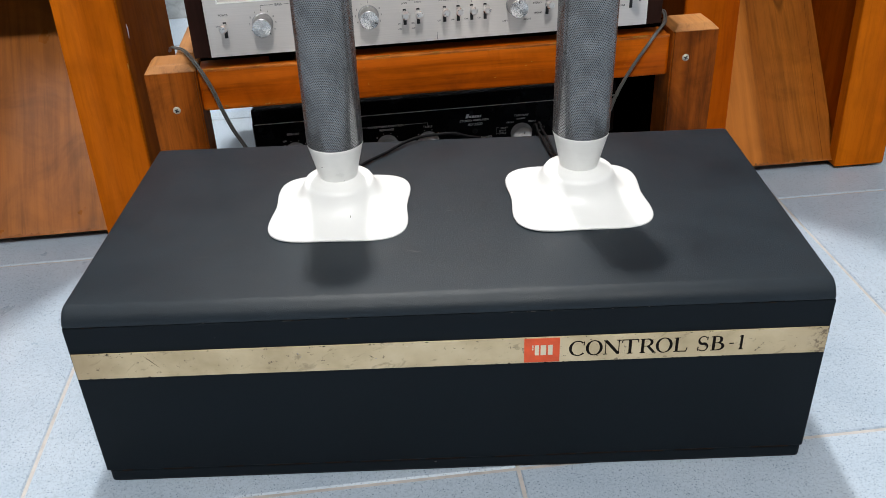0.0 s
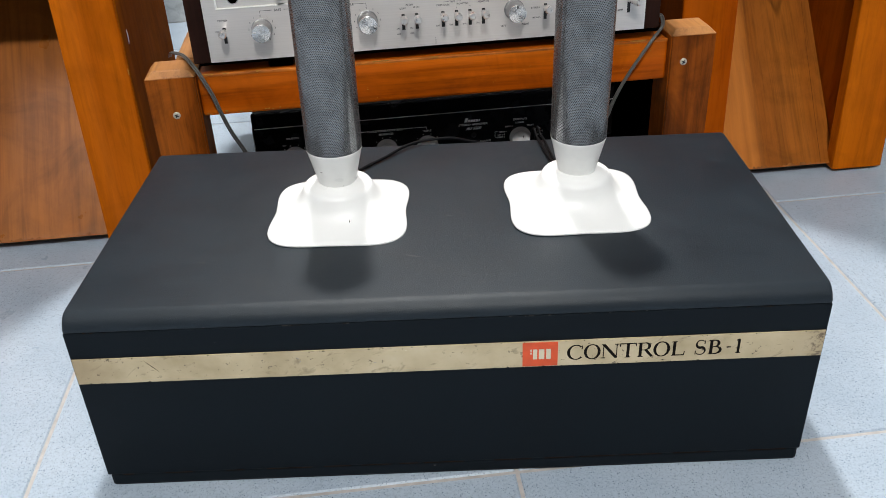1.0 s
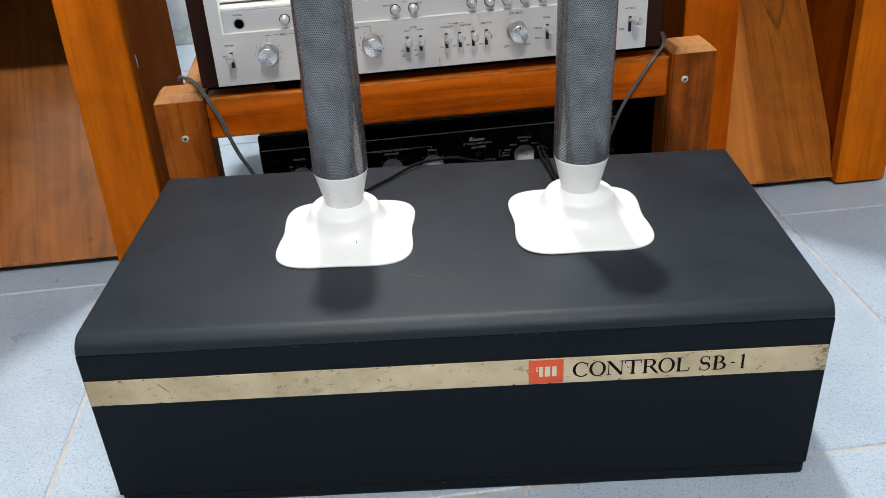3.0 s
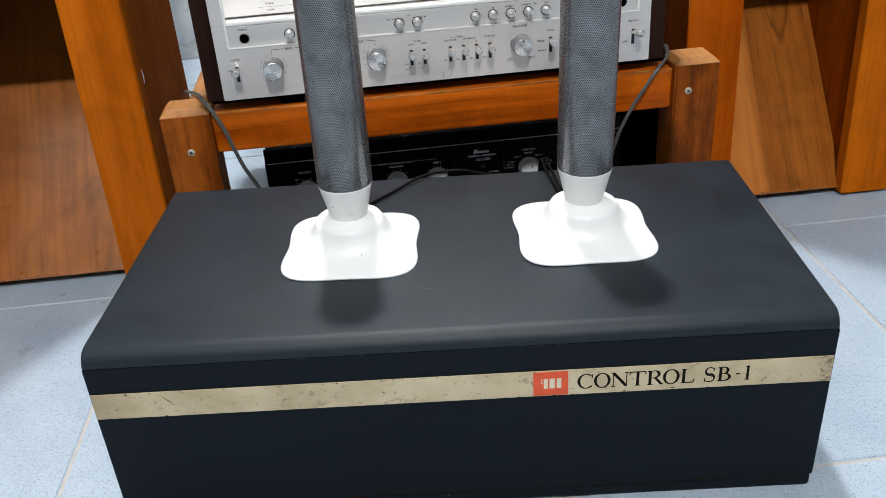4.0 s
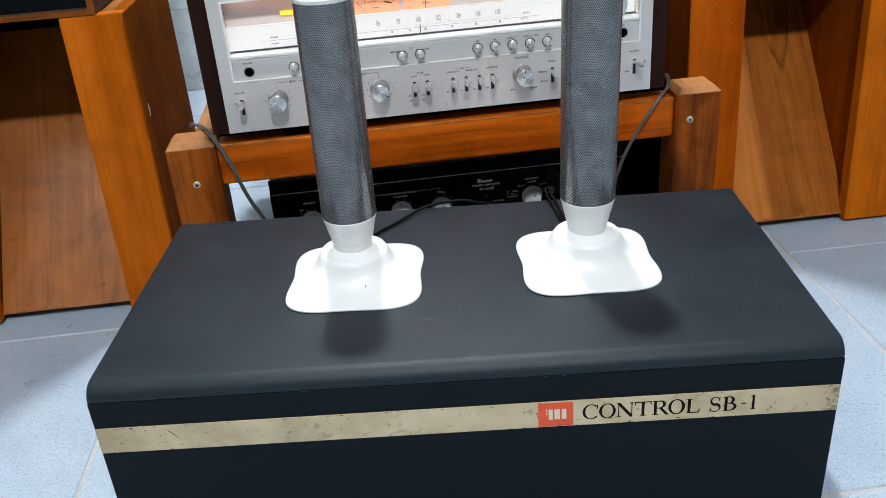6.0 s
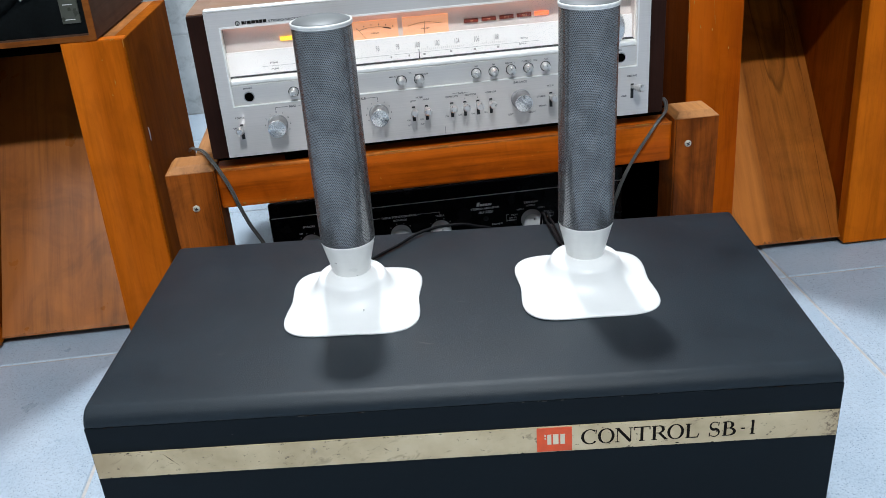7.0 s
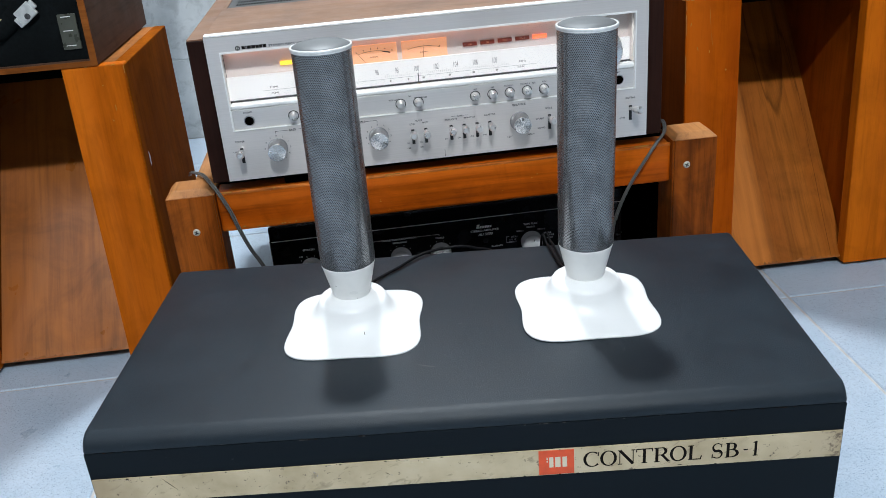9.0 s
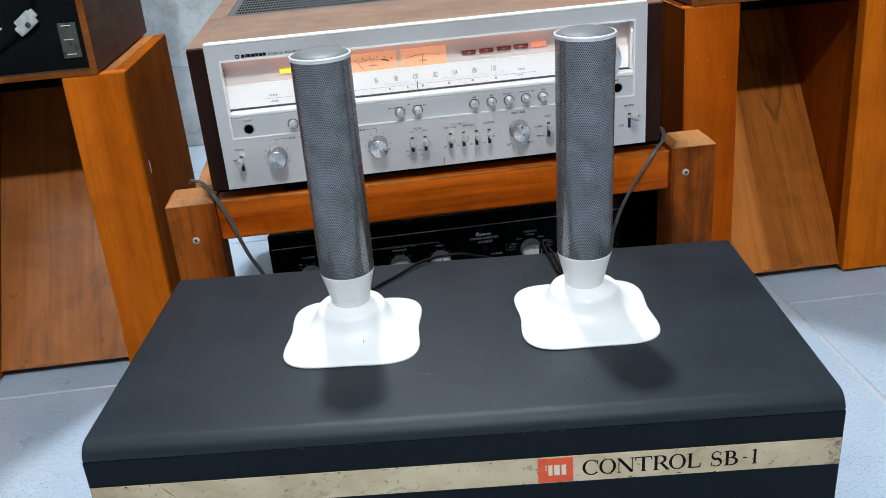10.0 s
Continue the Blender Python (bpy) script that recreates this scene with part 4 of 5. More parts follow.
for a, c, first in ((0.2315, 0.2788, True), (0.2838, 0.3308, False)):
    meter = part("meter", block(a, c, F + 0.0150, F + 0.0178, Z0 + 0.1049, Z0 + 0.1230), METER_GLOW, rec, "orange lit needle meter")
    m0, reach = (0.2550, 0.054) if first else (0.3065, 0.056)
    low = Z0 + 0.1168 - reach
    arc = bmesh.new()
    for k in range(30):
        t0, t1 = (math.radians(-18 + 1.2 * (k + f)) for f in (0, 1))
        wide = 0.0012 if first and k > 22 else 0.0003
        arc.faces.new([arc.verts.new((m0 + r * math.sin(t), F + 0.0148, low + r * math.cos(t))) for r, t in ((reach, t0), (reach, t1), (reach - wide, t1), (reach - wide, t0))])
    for k in range(6 if first else 3):
        t = math.radians(-18.5 + 7.6 * k if first else -17 + 17 * k)
        up = 0.0022 if first else 0.0008
        x, z = m0 + (reach + up) * math.sin(t), low + (reach + up) * math.cos(t)
        tall = 0.0007 if first else 0.0003
        arc = bar(x - 0.0004, x + 0.0004, z - tall, z + tall, F + 0.0148, arc, 0.0001)
    part("meter_scale", arc, INK, meter)
    foot, tip = ((0.2456, 0.1051), (0.2380, 0.1155)) if first else ((0.3056, 0.1050), (0.3062, 0.1180))
    needle = bmesh.new()
    needle.faces.new([needle.verts.new((x + d, F + 0.0146, Z0 + z)) for (x, z), d in ((foot, -0.0002), (foot, 0.0002), (tip, 0.00015), (tip, -0.00015))])
    part("needle", needle, INK, meter)
    letters("SIGNAL" if first else "TUNING", m0, Z0 + 0.1098, 0.0012, F + 0.0148, meter, INK, 0.0088)
part("function_lamp", block(0.1592, 0.1730, F + 0.0150, F + 0.0178, Z0 + 0.1118, Z0 + 0.1156), LED_YELLOW, rec, "lit yellow lamp")
for k in range(5):
    at = 0.3547 + 0.0185 * k
    lens = part("function_lamp", block(at - 0.0074, at + 0.0074, F + 0.0150, F + 0.0178, Z0 + 0.1114 + 0.0002 * k, Z0 + 0.1154 + 0.0002 * k, 0.0004), LED_RED if k == 4 else LED_DIM, rec,
                "lit red lamp" if k == 4 else "unlit dark red lamp")
    letters(("AM", "FM", "PH-1", "PH-2", "AUX")[k], at, Z0 + 0.1126 + 0.0002 * k, 0.0017, F + 0.0147, lens, LED_TEXT)
DV = F + 0.0117
ticks = None
for k in range(-6, 58):
    u = 0.2764 + 0.00206 * k
    high = 0.0925 if k % 10 == 5 else 0.0908
    ticks = bar(u - 0.00012, u + 0.00012, Z0 + 0.0888, Z0 + high, DV, ticks, 0.0001)
ticks = bar(0.2300, 0.4241, Z0 + 0.0870, Z0 + 0.0873, DV, ticks, 0.0001)
ticks = bar(0.1375, 0.1900, Z0 + 0.0882, Z0 + 0.0885, DV, ticks, 0.0001)
for k, u in enumerate((0.2690, 0.2877, 0.3036, 0.3314, 0.3564, 0.3811)):
    ticks = bar(u - 0.0008 - 0.0004 * (k > 1), u + 0.0008 + 0.0004 * (k > 1), Z0 + 0.0838, Z0 + 0.0858, DV, ticks, 0.0001)
part("scale_ticks", ticks, DIAL_INK, dial)
for k, w in enumerate(("96", "98", "100", "102", "104", "106", "108")):
    letters(w, 0.2558 + 0.0206 * k, Z0 + 0.0923, 0.0056, DV, dial, DIAL_INK, 0.0036 if len(w) == 2 else 0.0050)
for w, u, z in (("FM", 0.1495, 0.0904), ("AM", 0.1495, 0.0842), ("MHz", 0.4090, 0.0902), ("kHz", 0.4072, 0.0846)):
    letters(w, u, Z0 + z, 0.0020, DV, dial, DIAL_INK, 0.0076)
pointer = part("pointer", block(0.2976, 0.2984, F + 0.0095, F + 0.0105, Z0 + 0.0812, Z0 + 0.0905), BLACK, dial)
part("pointer_tip", block(0.2962, 0.2998, F + 0.0080, F + 0.0105, Z0 + 0.0775, Z0 + 0.0802, 0.0004), BRASS, pointer)


def knob(u, z, r, depth, v, parent, metal):
    """A knob with a fluted skirt, a smooth barrel and a turned end face."""
    steps = 64
    b = lathe(((r * 1.08, 0.0), (r * 1.08, 0.0016), (r * 1.04, 0.0022), (r * 1.02, depth * 0.42), (r * 0.99, depth * 0.46), (r, depth * 0.50), (r * 0.985, depth - 0.0012), (r * 0.95, depth)), None, steps)
    b.verts.ensure_lookup_table()
    for i, w in enumerate(b.verts):
        if 2 * steps <= i < 4 * steps and i % 2:
            w.co.x, w.co.y = w.co.x * 0.93, w.co.y * 0.93
    bmesh.ops.transform(b, matrix=facing(u, v, z), verts=b.verts)
    k = part("knob", b, KNOB_SIDE, parent, "aluminium knob with a fluted skirt")
    part("end_face", lathe(((r * 0.97, depth - 0.0008), (r * 0.955, depth + 0.0001), (r * 0.90, depth + 0.0004), (r * 0.45, depth + 0.0006), (0.0, depth + 0.0007)), facing(u, v, z), 48), metal, k, "turned end face")
    return k


def pointer_mark(u, z, r, depth, v, turn, parent, mat):
    """A short line near the rim of a knob's end face."""
    b = block(-0.0006, 0.0006, -0.0003, 0.0, r * 0.55, r * 0.86)
    bmesh.ops.transform(b, matrix=Matrix.Translation((u, v - depth - 0.0006, z)) @ pose(0, 0, 0, 0, turn, 0), verts=b.verts)
    part("pointer_line", b, mat, parent)


for u, turn in ((0.1448, -78), (0.2500, 115), (0.4007, 0)):
    big = knob(u, Z0 + 0.0302, 0.0096, 0.0180, F, rec, KNOB_ALU)
    pointer_mark(u, Z0 + 0.0302, 0.0096, 0.0180, F, turn, big, LEVER_ALU if turn < 0 else INK_GREY)
    if turn:
        for k in range(-5, 6):
            t = math.radians(30 * k)
            letters(str(abs(k)), u + 0.0130 * math.sin(t), Z0 + 0.0294 + 0.0130 * math.cos(t), 0.0017, F - 0.0003, face, INK_GREY)
        side = 1 if turn < 0 else -1
        lines = bar(min(u, u + side * 0.0127), max(u, u + side * 0.0127), Z0 + 0.0476, Z0 + 0.0480, F - 0.0001, None, 0.0001)
        lines = bar(u - 0.0002, u + 0.0002, Z0 + 0.0450, Z0 + 0.0475, F - 0.0001, lines, 0.0001)
        lines = bar(u + side * 0.0256 - 0.0022, u + side * 0.0256 + 0.0022, Z0 + 0.0476, Z0 + 0.0480, F - 0.0001, lines, 0.0001)
        part("printed_line", lines, INK_GREY, face)
part("tuning_knob", lathe(((0.0235, 0.0), (0.0235, 0.004), (0.0215, 0.012), (0.019, 0.0135), (0.0, 0.0128)), facing(0.4910, F + 0.010, Z0 + 0.0940), 56), KNOB_ALU, rec, "large turned aluminium tuning knob", True)
for u in (0.1655, 0.2766, 0.2951, 0.3550, 0.3735, 0.3919, 0.4103, 0.4286):
    part("push_button", lathe(((0.0046, 0.0), (0.0046, 0.0008), (0.0041, 0.0012), (0.0040, 0.0076), (0.0037, 0.0086), (0.0030, 0.0091), (0.0, 0.0093)), facing(u, F + 0.002, Z0 + 0.0618), 24), LEVER_ALU, rec, "small aluminium push button", True)
    part("button_ring", lathe(((0.0047, 0.0), (0.0051, 0.0003), (0.0055, 0.0)), facing(u, F + 0.0019, Z0 + 0.0618), 24), BLACK, band)
for u, z in ((0.1203, 0.0612), (0.5096, 0.0625)):
    socket = part("jack", lathe(((0.0040, -0.004), (0.0044, 0.0004), (0.0052, 0.0010), (0.0057, 0.0)), facing(u, F + 0.0019, Z0 + z), 28), KNOB_SIDE, rec, "headphone socket with a metal ring", True)
    part("jack_hole", lathe(((0.0, 0.0006), (0.0046, 0.0006), (0.0046, 0.0)), facing(u, F + 0.0019, Z0 + z), 20), SHADE_WOOD, socket)


def lever(u, sideways):
    """A tapered flat-sided lever standing out of its black slot."""
    part("switch_slot", bar(u - 0.0016, u + 0.0016, Z0 + 0.0178, Z0 + 0.0339, F - 0.0001, None, 0.0002), BLACK, face)
    b = lathe(((0.0, 0.0), (0.0020, 0.0), (0.0022, 0.004), (0.0033, 0.0095), (0.0040, 0.0120), (0.0041, 0.0185), (0.0030, 0.0202), (0.0, 0.0203)), None, 8)
    bmesh.ops.transform(b, matrix=facing(u, F, Z0 + 0.0305) @ pose(0, 0, 0, -4, sideways, 12), verts=b.verts)
    part("lever", b, LEVER_ALU, rec, "small aluminium lever")


for u in (0.1078, 0.2864, 0.3001, 0.3271, 0.3410, 0.3549, 0.3687, 0.4333, 0.5221):
    lever(u, 16 if u > 0.5 else 0)
for w, u, z, h in (("POWER", 0.1074, 0.0409, 0.0019), ("ON", 0.1008, 0.0302, 0.0016), ("BASS", 0.1623, 0.0478, 0.0023), ("TREBLE", 0.2325, 0.0478, 0.0023), ("FILTER", 0.2933, 0.0428, 0.0018), ("LOW", 0.2864, 0.0396, 0.0018),
                   ("HIGH", 0.3001, 0.0401, 0.0018), ("ON", 0.2806, 0.0194, 0.0015), ("OFF", 0.2810, 0.0137, 0.0015), ("ON", 0.2943, 0.0192, 0.0015), ("OFF", 0.2947, 0.0137, 0.0015), ("TAPE", 0.3370, 0.0431, 0.0018), ("DUPLICATE", 0.3274, 0.0402, 0.0018),
                   ("MONITOR", 0.3473, 0.0403, 0.0018), ("1", 0.3410, 0.0365, 0.0016), ("2", 0.3549, 0.0369, 0.0016), ("ADAPTOR", 0.3689, 0.0409, 0.0018), ("ON", 0.3213, 0.0195, 0.0016), ("ON", 0.3351, 0.0195, 0.0016), ("ON", 0.3490, 0.0194, 0.0016), ("ON", 0.3626, 0.0195, 0.0016),
                   ("BALANCE", 0.4007, 0.0483, 0.0023), ("LEFT", 0.3896, 0.0140, 0.0019), ("RIGHT", 0.4127, 0.0143, 0.0019), ("MODE", 0.4327, 0.0410, 0.0018), ("STEREO", 0.4229, 0.0303, 0.0018), ("MONO", 0.4242, 0.0201, 0.0018),
                   ("MUTING", 0.5218, 0.0425, 0.0019), ("-20dB", 0.5130, 0.0212, 0.0018)):
    letters(w, u, Z0 + z - h / 2, h, F - 0.0003, face, INK_GREY)
bracket = None
for a, c in ((0.3280, 0.3335), (0.3405, 0.3460)):
    bracket = bar(a, c, Z0 + 0.0430, Z0 + 0.0433, F - 0.0001, bracket, 0.0001)
part("printed_line", bracket, INK_GREY, face)
part("scratch", bar(0.3185, 0.3189, Z0 + 0.0005, Z0 + 0.0082, F - 0.0001, None, 0.0001), INK_GREY, face, "dark hairline scratch in the aluminium")
for w, u, z, h in (("PHONES", 0.1200, 0.0701, 0.0017), ("MPX NOISE FIL", 0.2719, 0.0665, 0.0016), ("MUTING OFF", 0.2980, 0.0665, 0.0016), ("FM", 0.2862, 0.0690, 0.0015), ("AM", 0.3553, 0.0690, 0.0016), ("FM", 0.3735, 0.0691, 0.0016),
                   ("PHONO 1", 0.3910, 0.0690, 0.0016), ("PHONO 2", 0.4085, 0.0692, 0.0016), ("MIC", 0.4180, 0.0692, 0.0016), ("AUX", 0.4290, 0.0694, 0.0016), ("MIC", 0.5088, 0.0706, 0.0018)):
    letters(w, u, Z0 + z - h / 2, h, F + 0.0018, band, INK_GREY)
brand = lathe(((0.0014, 0.0002), (0.0023, 0.0002)), facing(0.1212, F, Z0 + 0.1358), 20)
brand = bar(0.1209, 0.1215, Z0 + 0.1336, Z0 + 0.1380, F - 0.0003, brand, 0.0001)
at = 0.1252
for wide in (0.0032, 0.0011, 0.0040, 0.0039, 0.0031, 0.0031, 0.0034):
    brand = bar(at, at + wide, Z0 + 0.1343, Z0 + 0.1375, F - 0.0001, brand, 0.0001)
    at += wide + 0.0004
part("maker_mark", brand, INK, face, "black printed maker's mark")
letters("STEREO RECEIVER MODEL SX-650", 0.1845, Z0 + 0.1345, 0.0021, F - 0.0003, face, INK_GREY, 0.0660)


# ---- black amplifier under the stand ----
A = 0.4335
amp = thing("stereo_amplifier", "black-faced stereo amplifier with silver knobs, on the floor under the stand", "amplifier", AMP_YAW, (0.325, 0.57, 0))
part("case", block(0.1080, 0.5440, A + 0.006, 0.735, 0.012, 0.1375, 0.002), METAL_BLACK, amp, "black painted steel case")
amp_face = part("faceplate", block(0.1070, 0.5450, A, A + 0.006, 0.010, 0.1382, 0.0008), BLACK_FACE, amp, "glossy black faceplate")
part("edge_trim", block(0.1064, 0.1074, A - 0.0006, A + 0.004, 0.012, 0.1215), KNOB_ALU, amp)
part("edge_trim", block(0.1090, 0.5430, A - 0.0006, A - 0.0001, 0.1202, 0.1208), INK_PALE, amp)
for a in (0.13, 0.51):
    for d in (0.46, 0.70):
        part("rubber_foot", lathe(((0.0, 0.0), (0.012, 0.0), (0.014, 0.012), (0.0, 0.012)), pose(a, d, 0), 20), BLACK, amp)
for u, z, r in ((0.1530, 0.0815, 0.0130), (0.2634, 0.0808, 0.0130), (0.3133, 0.0808, 0.0130), (0.4282, 0.0812, 0.0134)):
    shape = ((r * 1.0, 0.0), (r * 1.0, 0.0020), (r * 0.96, 0.0030), (r * 0.94, 0.0085), (r * 0.92, 0.0095))
    k = part("knob", lathe(shape, facing(u, A, z), 48), KNOB_PALE, amp, "smooth aluminium knob with a domed end", True)
    dome = [(r * 0.92 * math.sin(math.radians(q)), 0.0095 + 0.0062 * (math.cos(math.radians(q)) - 0.0)) for q in (90, 76, 62, 48, 36, 24, 12, 0)]
    part("end_face", lathe(dome, facing(u, A, z), 48), KNOB_DOME, k, "polished domed end", True)
    pointer_mark(u, z, r * 0.70, 0.0150, A, 8, k, INK_GREY)
    ticks = None
    for t in (-46, -16, 16, 46) if r < 0.0132 else ():
        x, y = u + 0.0168 * math.sin(math.radians(t)), z - 0.0016 + 0.0168 * math.cos(math.radians(t))
        ticks = bar(x - 0.0005, x + 0.0005, y - 0.0006, y + 0.0006, A - 0.0001, ticks, 0.0001)
    if ticks:
        part("knob_scale", ticks, INK_PALE, amp_face)
for w, u, z, h in (("SPEAKERS", 0.1520, 0.1053, 0.0024), ("OFF", 0.1414, 0.0967, 0.0020), ("MIDRANGE", 0.2633, 0.1003, 0.0024), ("TREBLE", 0.3131, 0.1001, 0.0024),
                   ("TAPE PLAY", 0.4278, 0.1047, 0.0026), ("SOURCE", 0.4276, 0.1003, 0.0020), ("DECK-1", 0.4142, 0.0964, 0.0019), ("DECK-2", 0.4412, 0.0960, 0.0019), ("DECK-2", 0.4490, 0.0899, 0.0019),
                   ("COPY 1-2", 0.4515, 0.0868, 0.0019), ("DECK-1", 0.4516, 0.0829, 0.0019), ("DECK-1", 0.4070, 0.0899, 0.0019), ("CPY 1-2", 0.4045, 0.0863, 0.0019), ("DECK-2", 0.4045, 0.0830, 0.0019), ("BALANCE", 0.3845, 0.0802, 0.0022)):
    letters(w, u, z - h / 2, h, A - 0.0003, amp_face, INK_PALE)
letters("TRIPLE TONE CONTROL", 0.2626, 0.1036, 0.0025, A - 0.0003, amp_face, INK_PALE, 0.0440)
letters("STEREO AMPLIFIER", 0.3700, 0.1018, 0.0026, A - 0.0003, amp_face, INK_PALE, 0.0360)
letters("AU 5500", 0.3705, 0.0963, 0.0034, A - 0.0003, amp_face, INK_PALE, 0.0190, "CENTER", "lettering", 0.3)
mark = bmesh.new()
at = 0.3590
for k, wide in enumerate((0.0034, 0.0026, 0.0027, 0.0024, 0.0027, 0.0016)):
    up = 0.0052 if k == 0 else 0.0030
    mark.faces.new([mark.verts.new((at + x, A - 0.0003, 0.1064 + z)) for x, z in ((0.0, 0.0), (wide, 0.0), (wide + up * 0.3, up), (up * 0.3, up))])
    at += wide + 0.0007
part("maker_mark", mark, INK_PALE, amp_face, "pale silver maker's mark")
for a, c, z0, z1 in ((0.2280, 0.2396, 0.1049, 0.1053), (0.2856, 0.3128, 0.1049, 0.1053), (0.3124, 0.3128, 0.1022, 0.1048), (0.3966, 0.3970, 0.0823, 0.0909), (0.3971, 0.4000, 0.0905, 0.0909), (0.3971, 0.4000, 0.0823, 0.0827)):
    part("printed_line", bar(a, c, z0, z1, A - 0.0001, None, 0.0001), INK_PALE, amp_face)
part("pilot_lamp", lathe(((0.0, 0.0012), (0.0024, 0.001), (0.0034, 0.0)), facing(0.3705, A, 0.0890), 16), BLACK, amp, "small dark pilot lamp")


# ---- horn cabinets ----
LEAN = 0.0524          # the cabinets' fronts and the loudspeakers lean back by three degrees


def lean(ob, front, deep):
    """Leans a thing's front back, and its rear less and less as deep is reached; deep 0 leans it as a whole."""
    u0, v0, z0 = ob["base"]
    for child in ob.children_recursive:
        for w in child.data.vertices:
            share = 1.0 if not deep else 1.0 - min(1.0, max(0.0, (w.co.y + v0 - front) / deep))
            w.co.y += LEAN * (w.co.z + z0) * share


def horn_cabinet(left, right, front, high, label, varnish, side, veneer):
    """A timber cabinet with two wide front stiles and a board that leans back between them."""
    stile, deep = 0.0670, 0.2565
    ob = thing("horn_cabinet", label, "speaker", ROOM_YAW, ((left + right) / 2, front + deep / 2, 0), "pair of horn cabinets")
    for a, c, outer, inner in ((left, left + stile, left, left + stile), (right - stile, right, right, right - stile)):
        inset = (0.0012, 0.0) if outer == left else (0.0, 0.0012)
        part("stile", block(a + inset[0], c - inset[1], front, front + 0.019, 0.004, high, 0.0016), varnish if outer == left else STILE_WOOD, ob, "wide orange-varnished front stile")
        o = (outer, outer + 0.015) if outer == left else (outer - 0.015, outer)
        i = (inner - 0.012, inner - 0.001) if inner > outer else (inner + 0.007, inner + 0.018)
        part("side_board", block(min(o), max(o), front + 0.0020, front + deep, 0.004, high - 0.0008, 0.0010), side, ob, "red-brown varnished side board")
        part("inner_side", block(i[0], i[1], front + 0.0192, front + deep - 0.014, 0.004, high - 0.013), INNER_WOOD, ob)
        strip = (left + 0.015, left + stile - 0.0004) if outer == left else (right - stile + 0.0004, right - 0.015)
        part("top_strip", block(strip[0], strip[1], front + 0.0192, front + deep, high - 0.012, high - 0.001, 0.001), STRIP_WOOD, ob, "rubbed bare top edge")
    # The cabinet's inner shade is put into the colour of these two boards.
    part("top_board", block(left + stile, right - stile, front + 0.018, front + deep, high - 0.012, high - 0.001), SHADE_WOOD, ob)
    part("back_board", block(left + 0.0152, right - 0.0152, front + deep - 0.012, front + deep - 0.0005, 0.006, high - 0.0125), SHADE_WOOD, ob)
    b = bmesh.new()
    a, c, v0, v1 = left + stile + 0.001, right - stile + 0.006, front + 0.009, front + deep - 0.0135
    z1 = 0.010 + (v1 - v0) * 1.27
    loop = ((v0, 0.010), (v0 + 0.011, 0.006), (v1, z1 - 0.014), (v1, z1), (v0 + 0.003, 0.0135))
    sides = [[b.verts.new((x, v, z)) for v, z in loop] for x in (a, c)]
    for k in range(5):
        j = (k + 1) % 5
        b.faces.new((sides[0][k], sides[0][j], sides[1][j], sides[1][k]))
    b.faces.new(sides[0])
    b.faces.new(list(reversed(sides[1])))
    part("ramp", b, veneer, ob, "brown veneered board leaning back inside")
    rng = random.Random(int(high * 1000))
    lip, line = bmesh.new(), []
    for k in range(61):
        x, w = a + (c - a) * k / 60, rng.uniform(0.25, 1.0) ** 2
        line.append([lip.verts.new((x, v0 + d - 0.0004, z)) for d, z in ((0.0, 0.0100), (0.0030 * w, 0.0100 + 0.0037 * w))])
    for r0, r1 in zip(line, line[1:]):
        lip.faces.new((r0[0], r1[0], r1[1], r0[1]))
    part("worn_edge", lip, STRIP_WOOD, ob, "veneer worn away along the lower edge")
    return ob


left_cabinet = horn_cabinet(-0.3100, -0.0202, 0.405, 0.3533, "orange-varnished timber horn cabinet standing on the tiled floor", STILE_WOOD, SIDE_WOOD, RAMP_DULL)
chip = bmesh.new()
chip.faces.new([chip.verts.new((-0.0194, 0.4265 + a, 0.232 + c)) for a, c in ((0.0, 0.0), (0.0035, 0.002), (0.0048, 0.010), (0.0030, 0.013), (0.0012, 0.016), (-0.0012, 0.017))])
part("bare_chip", chip, INK_PALE, left_cabinet, "small white chip in the varnish")
# Its side boards take the timber with shade put into the colour.
right_cabinet = horn_cabinet(0.6100, 0.8966, 0.428, 0.3580, "orange-varnished timber horn cabinet with chipped edges, on the floor", STILE_RED, SIDE_DIM, RAMP_WOOD)


# worn edges and scratches of the varnish
def bare_edge(parent, u, v, z, high, wide):
    """A ragged bare sliver down a front edge."""
    rng = random.Random(int(z * 10000))
    n = max(5, int(high / 0.0014))
    b = bmesh.new()
    rows = []
    for k in range(n + 1):
        w = wide * rng.uniform(0.3, 1.0) * (0.1 if k in (0, n) else 1.0)
        rows.append((b.verts.new((u - w, v - 0.0003, z + high * k / n)), b.verts.new((u + w, v - 0.0003, z + high * k / n))))
    for r0, r1 in zip(rows, rows[1:]):
        b.faces.new((r0[0], r0[1], r1[1], r1[0]))
    part("bare_chip", b, BARE, parent)


def bare_scratch(parent, u0, z0, u1, z1, v, wide):
    run, rise = u1 - u0, z1 - z0
    n = math.hypot(run, rise)
    dx, dz = -rise / n * wide, run / n * wide
    b = bmesh.new()
    b.faces.new([b.verts.new((x, v - 0.0004, z)) for x, z in ((u0, z0), (u0 + run * 0.4 + dx, z0 + rise * 0.4 + dz), (u1, z1), (u0 + run * 0.6 - dx, z0 + rise * 0.6 - dz))])
    part("scratch", b, BARE, parent)


